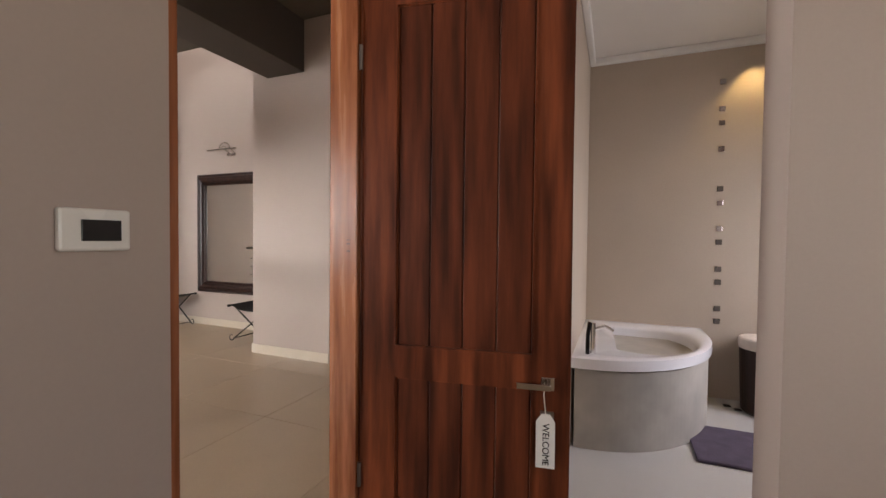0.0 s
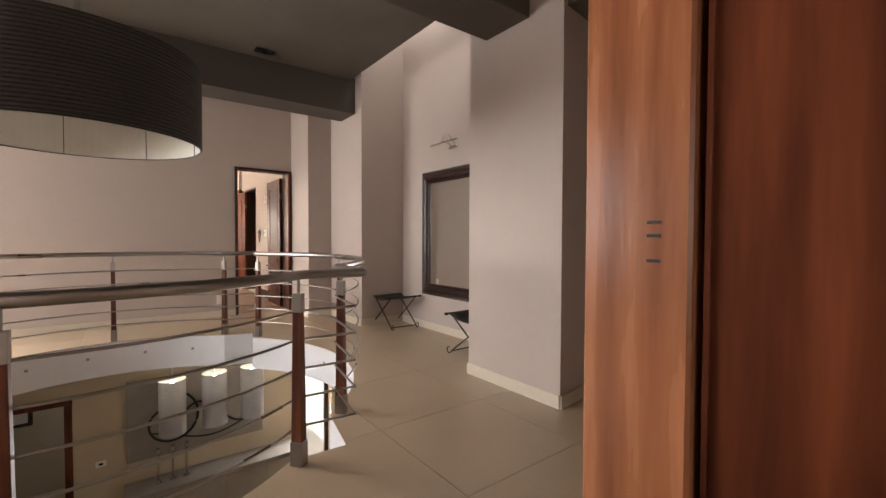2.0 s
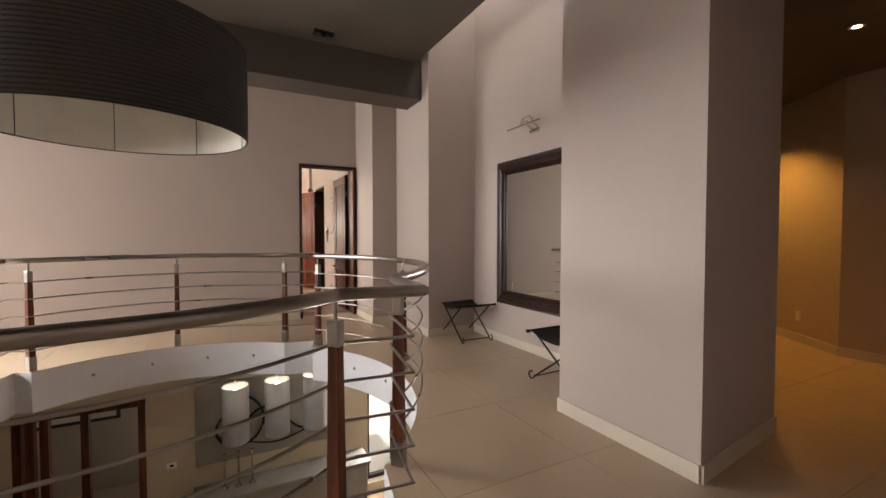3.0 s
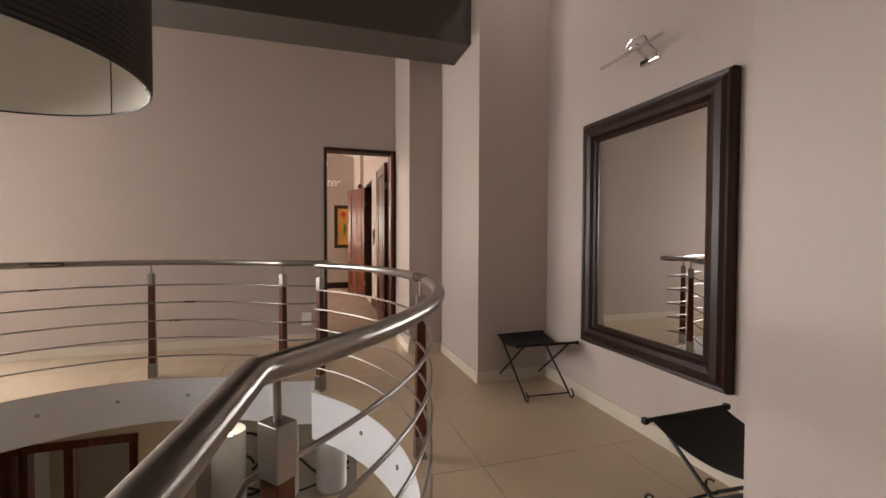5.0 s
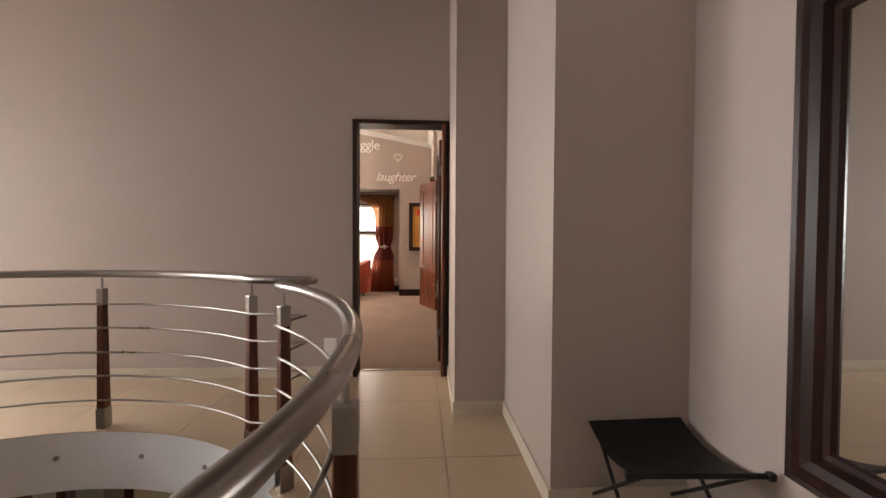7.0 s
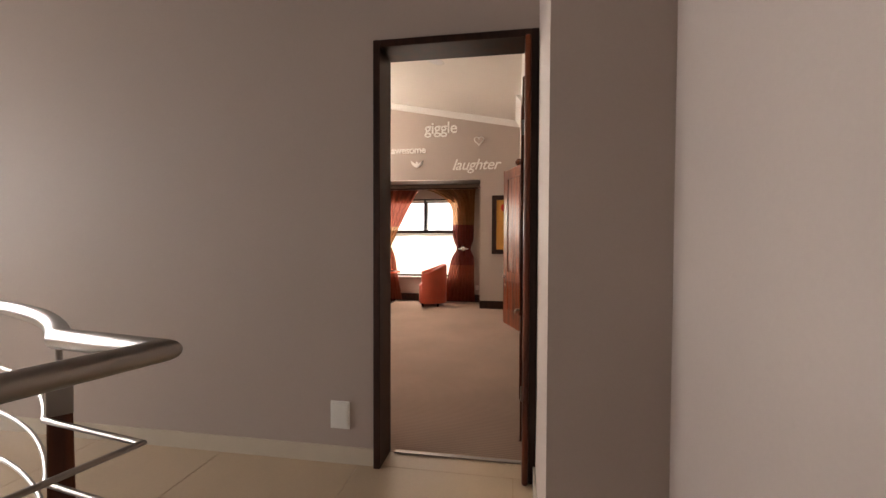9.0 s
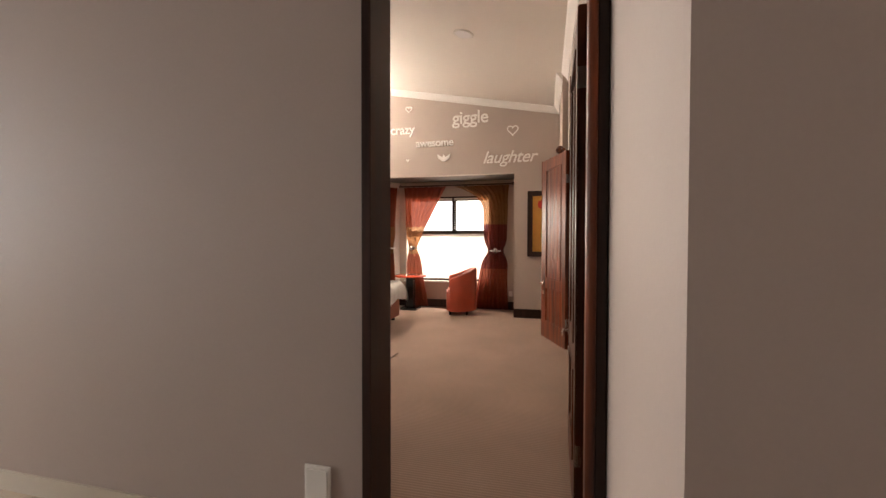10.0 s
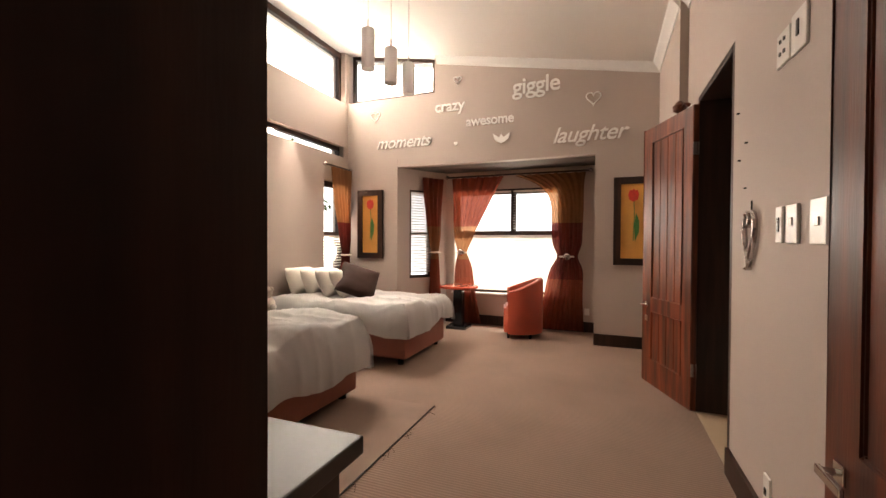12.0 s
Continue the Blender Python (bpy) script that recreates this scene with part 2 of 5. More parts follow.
nt.links.new(sc2.outputs[0], nt.nodes["Principled BSDF"].inputs["Base Color"])
CARPETP = mat("flat_carpet", (0.265, 0.19, 0.15), 0.95, vary=0.14, scale=2.5, fine=260, bump=0.5, spec=0.1)


# ---- building helpers ----
def mesh_object(name, bm, material, parent=None, label="", smooth=False):
    bmesh.ops.recalc_face_normals(bm, faces=bm.faces)
    me = bpy.data.meshes.new(name)
    bm.to_mesh(me)
    bm.free()
    me.materials.append(material)
    if smooth:
        for p in me.polygons:
            p.use_smooth = True
        me.set_sharp_from_angle(angle=radians(62))
    ob = new(name, me)
    if parent:
        ob.parent = parent
    if label:
        ob["label"] = label
    return ob


def part(name, bm, material, parent, label="", smooth=False):
    return mesh_object(name, bm, material, parent, label, smooth)


def thing(name, label, category, group="", at=None):
    ob = new(name)
    if at is not None:
        ob.matrix_world = at
    return tagged(ob, label, category, group)


def setting(name, bm, material, label, category):
    return tagged(mesh_object(name, bm, material), label, category, kind="structure")


def box(x0, x1, y0, y1, z0, z1, bevel=0.0, bm=None, segments=2):
    fresh = bm is None
    bm = bm or bmesh.new()
    vs = [bm.verts.new((x, y, z)) for x in (x0, x1) for y in (y0, y1) for z in (z0, z1)]
    fs = [bm.faces.new([vs[i] for i in f]) for f in ((0, 1, 3, 2), (4, 6, 7, 5), (0, 4, 5, 1), (2, 3, 7, 6), (0, 2, 6, 4), (1, 5, 7, 3))]
    if bevel:
        es = {e for f in fs for e in f.edges}
        bmesh.ops.bevel(bm, geom=list(es), offset=bevel, segments=segments, affect="EDGES", profile=0.5)
    return bm


def cylinder(r0, r1, z0, z1, n=24, x=0, y=0, bm=None, caps=True):
    bm = bm or bmesh.new()
    a = [bm.verts.new((x + r0 * math.cos(2 * math.pi * i / n), y + r0 * math.sin(2 * math.pi * i / n), z0)) for i in range(n)]
    b = [bm.verts.new((x + r1 * math.cos(2 * math.pi * i / n), y + r1 * math.sin(2 * math.pi * i / n), z1)) for i in range(n)]
    for i in range(n):
        bm.faces.new((a[i], a[(i + 1) % n], b[(i + 1) % n], b[i]))
    if caps:
        bm.faces.new(a)
        bm.faces.new(b)
    return bm


def lathe(profile, n=32, bm=None):
    """Turns a profile of (radius, height) round the z axis."""
    bm = bm or bmesh.new()
    rings = [[bm.verts.new((r * math.cos(2 * math.pi * i / n), r * math.sin(2 * math.pi * i / n), z)) for i in range(n)] for r, z in profile]
    for a, b in zip(rings, rings[1:]):
        for i in range(n):
            bm.faces.new((a[i], a[(i + 1) % n], b[(i + 1) % n], b[i]))
    bm.faces.new(rings[0])
    bm.faces.new(rings[-1])
    return bm


def tube(points, r, n=10, bm=None, closed=False):
    """A round bar along points, with mitred bends."""
    bm = bm or bmesh.new()
    pts = [Vector(p) for p in points]
    rings = []
    for i, p in enumerate(pts):
        before = pts[i - 1] if i or closed else None
        after = pts[(i + 1) % len(pts)] if i < len(pts) - 1 or closed else None
        d0 = (p - before).normalized() if before is not None else (after - p).normalized()
        d1 = (after - p).normalized() if after is not None else d0
        d = (d0 + d1).normalized()
        up = Vector((0, 0, 1)) if abs(d.z) < 0.9 else Vector((0, 1, 0))
        s = d.cross(up).normalized()
        u = s.cross(d).normalized()
        k = 1 / max(d.dot(d1), 0.55)
        rings.append([bm.verts.new(p + r * (math.cos(2 * math.pi * j / n) * s * k + math.sin(2 * math.pi * j / n) * u)) for j in range(n)])
    pairs = list(zip(rings, rings[1:])) + ([(rings[-1], rings[0])] if closed else [])
    for a, b in pairs:
        for j in range(n):
            bm.faces.new((a[j], a[(j + 1) % n], b[(j + 1) % n], b[j]))
    if not closed:
        bm.faces.new(rings[0])
        bm.faces.new(rings[-1])
    return bm


def prism(outline, z0, z1, bm=None):
    bm = bm or bmesh.new()
    a = [bm.verts.new((x, y, z0)) for x, y in outline]
    b = [bm.verts.new((x, y, z1)) for x, y in outline]
    for i in range(len(a)):
        j = (i + 1) % len(a)
        bm.faces.new((a[i], a[j], b[j], b[i]))
    bm.faces.new(a)
    bm.faces.new(b)
    return bm


def wall_mesh(axis, c0, c1, a0, a1, z0, z1, openings=()):
    """A wall whose face is at right angles to axis, from c0 to c1 thick, with openings (a, b, low, high) right through it."""
    ac = sorted({a0, a1, *[v for o in openings for v in o[:2]]})
    zc = sorted({z0, z1, *[v for o in openings for v in o[2:]]})
    bm = bmesh.new()
    solid = lambda i, j: 0 <= i < len(ac) - 1 and 0 <= j < len(zc) - 1 and not any(
        o[0] < (ac[i] + ac[i + 1]) / 2 < o[1] and o[2] < (zc[j] + zc[j + 1]) / 2 < o[3] for o in openings)
    pt = (lambda c, a, z: (c, a, z)) if axis == "x" else (lambda c, a, z: (a, c, z))
    quad = lambda *ps: bm.faces.new([bm.verts.new(pt(*p)) for p in ps])
    for i in range(len(ac) - 1):
        for j in range(len(zc) - 1):
            if not solid(i, j):
                continue
            a, b, lo, hi = ac[i], ac[i + 1], zc[j], zc[j + 1]
            for c in (c0, c1):
                quad((c, a, lo), (c, b, lo), (c, b, hi), (c, a, hi))
            for di, v in ((-1, a), (1, b)):
                if not solid(i + di, j):
                    quad((c0, v, lo), (c1, v, lo), (c1, v, hi), (c0, v, hi))
            for dj, v in ((-1, lo), (1, hi)):
                if not solid(i, j + dj):
                    quad((c0, a, v), (c1, a, v), (c1, b, v), (c0, b, v))
    bmesh.ops.remove_doubles(bm, verts=bm.verts, dist=1e-5)
    return bm


# ---- the landing and its void ----
VX, VY = -4.63, 0.51          # middle of the rounded void
CORNERS = ((2.045, 1.245), (-1.725, 1.525), (-1.80, -1.40), (1.82, -1.42))   # square corners between the arcs
ARCS = ((0.725, -0.21, 1.69, -44, 40.5), (0.0, 0.0, 2.02, 40.5, 134.5), (-0.34, 0.0, 1.85, 141, 222), (0.0, 0.0, 2.02, 226.5, 316))


def on_arc(q, a, inset=0.0):
    dx, dy, r = ARCS[q][:3]
    return VX + dx + (r - inset) * math.cos(radians(a)), VY + dy + (r - inset) * math.sin(radians(a))


def void_outline(inset=0.0, step=2.0):
    """The outline along the railing's posts, counter-clockwise; arcs that end in square corners."""
    pts = []
    for q, (dx, dy, r, a0, a1) in enumerate(ARCS):
        n = int((a1 - a0) / step)
        pts += [on_arc(q, a0 + (a1 - a0) * i / n, inset) for i in range(n + 1)]
        cx, cy = CORNERS[q]
        pts.append((VX + cx - math.copysign(inset, cx), VY + cy - math.copysign(inset, cy)))
    return pts


LX0, LX1, LY0, LY1 = -7.84, -0.6, -4.5, 9.0
hole = void_outline(0.07)


def sheet_with_hole(bm, outer, inner, z):
    edges = []
    for loop in (outer, inner):
        vs = [bm.verts.new((x, y, z)) for x, y in loop]
        edges += [bm.edges.new((vs[i], vs[(i + 1) % len(vs)])) for i in range(len(vs))]
    return bmesh.ops.triangle_fill(bm, edges=edges, use_beauty=True, use_dissolve=False)


rect = [(LX0, LY0), (LX1, LY0), (LX1, LY1), (LX0, LY1)]
bm = bmesh.new()
sheet_with_hole(bm, rect, hole, -0.006)
floor_landing = setting("floor", bm, GROUT, "cream tiled landing floor round an open stairwell void", "floor")
bm = bmesh.new()
sheet_with_hole(bm, rect, hole, -0.40)
setting("ceiling_lower", bm, WHITE, "white plastered ceiling of the lower storey", "ceiling")
bm = bmesh.new()
top = [bm.verts.new((x, y, -0.004)) for x, y in hole]
bot = [bm.verts.new((x, y, -0.402)) for x, y in hole]
top2 = [bm.verts.new((x, y, -0.004)) for x, y in void_outline(0.05)]
bot2 = [bm.verts.new((x, y, -0.402)) for x, y in void_outline(0.05)]
for i in range(len(hole)):
    j = (i + 1) % len(hole)
    bm.faces.new((top[i], top[j], bot[j], bot[i]))
    bm.faces.new((top[i], top[j], top2[j], top2[i]))
    bm.faces.new((bot[i], bot[j], bot2[j], bot2[i]))
fascia = setting("trim_void_edge", bm, FASCIA, "smooth pale grey plastered edge of the round void", "trim")
for q in range(4):
    for a in (-26, -9, 9, 26):
        ang = radians(q * 90 + a)
        bx, by = on_arc(q, q * 90 + a, 0.07)
        bm = cylinder(0.018, 0.014, -0.002, 0.012, 12)
        bmesh.ops.transform(bm, verts=bm.verts, matrix=Matrix.Translation((bx, by, -0.17)) @ Matrix.Rotation(ang, 4, "Z") @ Matrix.Rotation(radians(-90), 4, "Y"))
        part("bolt_cap", bm, STEEL, fascia, "small round steel cap")

# walls of the landing
setting("wall_west", wall_mesh("x", -8.01, -7.84, -4.5, 2.97, 0.0, 4.75, [(-4.3, -1.75, 0.95, 2.9), (2.05, 2.97, 0.0, 2.46)]), TAUPE,
        "taupe painted wall with the bedroom doorway and a wide window", "wall")
setting("wall_west_upper", wall_mesh("x", -8.24, -7.84, 2.97, 4.3, 0.0, 4.75), TAUPE, "taupe painted wall end", "wall")
setting("wall_pier_door", prism([(-7.84, 2.972), (-6.92, 2.956), (-6.92, 3.339), (-5.794, 3.339), (-5.794, 4.04), (-7.84, 4.04)], 0, 4.75), TAUPE,
        "taupe stepped wall pier beside the bedroom door", "wall")
setting("wall_mirror", wall_mesh("y", 4.04, 4.44, -7.84, -3.25, 0, 4.75), TAUPE, "taupe wall on which the large mirror hangs", "wall")
setting("column", prism([(-3.25, 3.203), (-2.195, 3.203), (-2.335, 4.27), (-2.50, 4.5), (-3.25, 4.5)], 0, 4.75), TAUPE,
        "broad taupe painted column at the corridor mouth", "column")
# the wide opening is added for the south fill lamp
setting("wall_south", wall_mesh("y", -4.75, -4.5, -8.01, -0.6, -0.4, 4.75, [(-6.9, -4.3, 0.95, 2.75), (-7.7, -6.6, 3.85, 4.55)]), TAUPE, "taupe wall with an added wide fill-light opening and a high window", "wall")
setting("wall_entry", wall_mesh("x", -0.6, -0.42, -4.5, 9.0, -0.4, 4.75, [(0.306, 1.153, 0.0, 2.46)]), TAUPE,
        "taupe wall with the entry room's doorway", "wall")
setting("wall_corridor_far", prism([(-2.917, 6.95), (-5.3, 8.65), (-7.84, 8.65), (-7.84, 9.0), (-0.6, 9.0), (-0.6, 6.95)], 0, 3.3), TAUPE,
        "taupe wall at the bend of the dim corridor", "wall")
# unseen blocker, stops the backdrop's glow from flooding the corridor
setting("wall_corridor_end", box(-8.01, -7.84, 4.3, 9.0, 0.0, 3.4), TAUPE, "unseen taupe wall added to keep outside light from the corridor", "wall")
setting("ceiling_corridor", box(-7.84, -0.6, 4.442, 9.0, 3.03, 3.4), CONCRETE, "dark raw concrete corridor ceiling", "ceiling")
setting("ceiling", box(-6.46, -0.6, -4.5, 3.26, 3.60, 3.75), CONCRETE, "dark stained raw concrete ceiling", "ceiling")
setting("ceiling_corridor_mouth", box(-2.3, -0.6, 3.26, 4.5, 3.03, 3.75), CONCRETE, "dark concrete ceiling over the corridor mouth", "ceiling")
setting("ceiling_recess", box(-7.84, -0.6, 3.1, 4.5, 4.72, 4.75), CEILW, "plain ceiling above the mirror recess", "ceiling")
setting("wall_recess_side", wall_mesh("y", 3.1, 3.26, -7.84, -0.6, 3.75, 4.72), TAUPE, "taupe upstand over the recess", "wall")
setting("ceiling_west", box(-7.84, -6.30, -4.5, 3.10, 4.72, 4.75), CEILW, "plain high ceiling beyond the beam", "ceiling")
setting("wall_beam_upstand", wall_mesh("x", -6.455, -6.30, -4.5, 3.10, 3.75, 4.72), TAUPE, "taupe upstand above the beam", "wall")
setting("beam_near", box(-3.03, -2.526, -4.5, 3.203, 3.055, 3.60, 0.006), BEAMC, "dark painted concrete ceiling beam", "beam")
setting("beam_far", box(-6.50, -6.00, -4.5, 3.339, 3.12, 3.64, 0.006), BEAMC, "dark painted concrete ceiling beam", "beam")


def baseboard(name, pts, h, t, material, label):
    """A skirting that follows pts along the wall's foot, standing t out to the left of the line."""
    for (x0, y0), (x1, y1) in zip(pts, pts[1:]):
        d = Vector((x1 - x0, y1 - y0)).normalized()
        n = Vector((-d.y, d.x)) * t
        bm = prism([(x0, y0), (x1, y1), (x1 + n.x, y1 + n.y), (x0 + n.x, y0 + n.y)], 0.0, h)
        setting(name, bm, material, label, "baseboard")


LOWSK = "low cream tile skirting"
baseboard("baseboard", [(-7.838, 2.05), (-7.838, -4.5)], 0.10, 0.012, SKIRT, LOWSK)
baseboard("baseboard", [(-2.20, 3.203), (-3.262, 3.203)], 0.10, 0.012, SKIRT, LOWSK)
baseboard("baseboard", [(-3.252, 3.203), (-3.252, 4.04)], 0.10, 0.012, SKIRT, LOWSK)
baseboard("baseboard", [(-2.193, 3.205), (-2.333, 4.27), (-2.498, 4.5)], 0.10, -0.012, SKIRT, LOWSK)
baseboard("baseboard", [(-3.264, 4.038), (-5.78, 4.038)], 0.10, 0.012, SKIRT, LOWSK)
baseboard("baseboard", [(-5.792, 3.337), (-5.792, 4.028)], 0.10, -0.012, SKIRT, LOWSK)
baseboard("baseboard", [(-5.78, 3.337), (-6.908, 3.337)], 0.10, 0.012, SKIRT, LOWSK)
baseboard("baseboard", [(-6.918, 2.95), (-6.918, 3.325)], 0.10, -0.012, SKIRT, LOWSK)
baseboard("baseboard", [(-6.906, 2.953), (-7.80, 2.968)], 0.10, 0.012, SKIRT, LOWSK)
baseboard("baseboard", [(-0.6, 6.948), (-2.917, 6.948), (-5.3, 8.648)], 0.10, 0.012, SKIRT, LOWSK)


setting("floor_sill", box(-8.005, -7.842, 2.06, 2.97, -0.1, 0.0), TILE, "cream tile in the doorway", "floor")


# ---- doors ----
def door_leaf(parent, w, h, m_frame, m_plank, handle_z=0.74, s0=0.142, s1=0.165, mid0=0.68, mid1=0.82):
    """A panelled leaf in the plane y = 0, hinged at x = 0: four planks above the lock rail and four below."""
    T, lo, hi = 0.044, 0.24, h - 0.15
    bm = wall_mesh("y", -T / 2, T / 2, 0, w, 0.008, h, [(s0, w - s1, lo, mid0), (s0, w - s1, mid1, hi)])
    bmesh.ops.bevel(bm, geom=[e for e in bm.edges if len(e.link_faces) == 2 and e.calc_face_angle(0) > 1], offset=0.006, segments=2, affect="EDGES")
    leaf = part("door_leaf", bm, m_frame, parent)
    pw = (w - s0 - s1) / 4
    for z0, z1 in ((lo, mid0), (mid1, hi)):
        for i in range(4):
            part("plank", box(s0 + i * pw + 0.0015, s0 + (i + 1) * pw - 0.0015, -0.012, 0.012, z0 - 0.005, z1 + 0.005, 0.004, segments=1), m_plank, leaf)
    for side in (-1, 1):
        y = side * T / 2
        bm = box(w - 0.105, w - 0.055, min(y, y + side * 0.008), max(y, y + side * 0.008), handle_z - 0.025, handle_z + 0.025, 0.002)
        rose = part("handle_plate", bm, CHROME, leaf, "square chrome plate")
        bm = cylinder(0.009, 0.009, 0, 0.045, 12)
        bmesh.ops.transform(bm, verts=bm.verts, matrix=Matrix.Translation((w - 0.08, y, handle_z)) @ Matrix.Rotation(radians(-90 * side), 4, "X"))
        box(w - 0.195, w - 0.068, y + side * 0.045 - 0.006, y + side * 0.045 + 0.006, handle_z - 0.013, handle_z + 0.011, 0.003, bm)
        part("door_handle", bm, CHROME, leaf, "flat chrome lever handle")
        bm = box(w - 0.105, w - 0.055, min(y, y + side * 0.007), max(y, y + side * 0.007), handle_z - 0.155, handle_z - 0.105, 0.002)
        part("keyhole_plate", bm, STEEL, leaf, "square steel keyhole plate")
    for z in (0.32, 2.06):
        bm = cylinder(0.008, 0.008, z - 0.05, z + 0.05, 10, 0.0, -0.026)
        box(0.0, 0.004, -0.024, 0.02, z - 0.05, z + 0.05, 0, bm)
        part("hinge", bm, STEEL, leaf, "steel butt hinge")
    return leaf


def door_frame(parent, x0, x1, y0, y1, top, wdt, material, stop_at, stop_w=0.10):
    """A lining of the opening y0..y1 with a rebate, for a wall at right angles to x."""
    for a, b in ((y0, y0 + wdt), (y1 - wdt, y1)):
        bm = box(x0, x1, a, b, 0, top, 0.004, segments=1)
        part("door_jamb", bm, material, parent)
        if not stop_w:
            continue
        c, d = (b, b + 0.014) if a == y0 else (a - 0.014, a)
        part("door_stop", box(stop_at, stop_at + stop_w, c, d, 0, top - wdt, 0.003, segments=1), material, parent)
    part("door_head", box(x0, x1, y0 + wdt, y1 - wdt, top - wdt, top, 0.004, segments=1), material, parent)
    if stop_w:
        part("door_stop", box(stop_at, stop_at + stop_w, y0 + wdt, y1 - wdt, top - wdt - 0.014, top - wdt, 0.003, segments=1), material, parent)


door_1 = tagged(new("door_1"), "open mahogany panelled door with chrome lever handle", "door", kind="structure")
door_frame(door_1, -0.585, -0.447, 0.306, 1.153, 2.46, 0.043, FRAMER, -0.58, 0.0)
holder = door_leaf(door_1, 0.845, 2.40, MAHOG, MAHOGD, 0.775, 0.162, 0.141, 0.74, 0.882)
holder.matrix_world = pose(-0.442, 1.148, 0.0, 0, 0, 8.9)

part("door_stop", box(-0.575, -0.50, 0.349, 0.358, 0, 2.41, 0.003, segments=1), FRAMER, door_1)
for z in (1.308, 1.292, 1.262):
    part("screw_hole", box(-0.497, -0.481, 1.1085, 1.1125, z - 0.002, z + 0.002), IRON, door_1, "small dark screw mark")

door_2 = tagged(new("door_2"), "dark wooden bedroom door standing wide open", "door", kind="structure")
door_frame(door_2, -8.02, -7.80, 2.05, 2.97, 2.46, 0.04, FRAMEW, -7.99, 0.0)
holder = door_leaf(door_2, 0.88, 2.39, MAHOGD, MAHOGD)
holder.matrix_world = pose(-8.275, 2.915, 0.0, 0, 0, 179.0)
part("door_lining", box(-8.26, -8.02, 2.945, 2.97, 0, 2.46, 0.004, segments=1), FRAMEW, door_2)
part("door_stop", box(-7.985, -7.885, 2.908, 2.93, 0, 2.42, 0.006), MAHOGD, door_2, "mahogany door stop")
part("architrave", box(-7.85, -7.77, 2.896, 2.93, 0, 2.42, 0.014, segments=4), MAHOG, door_2, "rounded mahogany moulding")
part("threshold", box(-8.03, -7.995, 2.12, 2.91, 0.0, 0.008, 0.003), STEEL, door_2, "thin steel threshold strip")

door_3 = tagged(new("door_3"), "wooden panelled door ajar in the bedroom wall", "door", kind="structure")
holder = door_leaf(door_3, 0.80, 2.40, MAHOG, MAHOG)
holder.matrix_world = pose(-11.50, 3.0, 0.0, 0, 0, 201.0)
for xx in (-11.55, -10.60):
    part("door_jamb", box(xx, xx + 0.05, 3.02, 3.24, 0, 2.46, 0.004, segments=1), FRAMEW, door_3)
part("door_head", box(-11.5, -10.6, 3.02, 3.24, 2.42, 2.46, 0.004, segments=1), FRAMEW, door_3)

# ---- entry room and bathroom ----
setting("floor_entry", box(-0.6, 2.6, -2.6, 1.56, -0.2, 0.0), TILE, "cream tiled entry floor", "floor")
setting("wall_entry_back", wall_mesh("y", -2.8, -2.6, -0.42, 2.8, 0, 3.0), TAUPE, "taupe wall", "wall")
setting("wall_entry_side", wall_mesh("x", 2.6, 2.8, -2.6, 1.37, 0, 3.0, [(-1.4, 0.2, 0.8, 2.4)]), TAUPE, "taupe wall with a window", "wall")
setting("wall_bath_front", wall_mesh("y", 1.37, 1.65, 1.07, 3.4, 0, 3.0), TAUPE, "taupe wall beside the bathroom opening", "wall")
setting("wall_bath_stub", wall_mesh("y", 1.58, 1.80, -0.42, 0.30, 0, 3.0), TAUPE, "taupe wall stub behind the door", "wall")
setting("ceiling_entry", box(-0.42, 2.8, -2.8, 1.58, 2.96, 3.1), CEILW, "white ceiling", "ceiling")
setting("floor_bath", box(-0.42, 3.2, 1.56, 4.0, -0.2, 0.0), BATHFLOOR, "pale grey screed bathroom floor", "floor")
setting("wall_bath_left", wall_mesh("x", 0.10, 0.30, 1.80, 3.75, 0, 3.0), BATHPAINT, "warm taupe bathroom wall", "wall")
setting("wall_bath_back", wall_mesh("y", 3.75, 3.95, 0.10, 3.4, 0, 3.0), BATHPAINT, "warm taupe bathroom wall with a column of small mosaic tiles", "wall")
setting("wall_bath_right", wall_mesh("x", 3.2, 3.4, 1.65, 3.75, 0, 3.0, [(2.2, 3.3, 0.9, 2.2)]), BATHPAINT, "bathroom wall with a window", "wall")
setting("ceiling_bath", box(0.10, 3.4, 1.58, 3.95, 2.96, 3.1), CEILW, "white bathroom ceiling", "ceiling")
setting("trim_bath", box(0.30, 3.2, 3.70, 3.75, 2.90, 2.96, 0.01), WHITE, "white cornice", "trim")
setting("trim_bath_left", box(0.30, 0.35, 1.80, 3.70, 2.90, 2.96, 0.01), WHITE, "white cornice", "trim")

panel = thing("control_panel", "white rectangular wall plate with a black display", "switch")
bm = box(-0.42, -0.404, 0.086, 0.212, 1.287, 1.371, 0.006)
part("plate", bm, PLASTIC, panel)
part("display", box(-0.406, -0.401, 0.122, 0.192, 1.307, 1.349, 0.001), BLACKG, panel, "black glass display")


def tub_outline(k, n=40):
    """The rounded front of the corner tub, k metres inside the rim."""
    pts = [(0.30 + k, 3.75 - k)]
    for i in range(n + 1):
        a = radians(-90 + 90 * i / n)
        c, s = math.cos(a), math.sin(a)
        e = 2 / 2.12
        pts.append((0.30 + k + (0.93 - 2 * k) * abs(c) ** e, 3.45 + (-(1.07 - k)) * abs(s) ** e))
    pts.append((1.23 - k, 3.75 - k))
    return pts


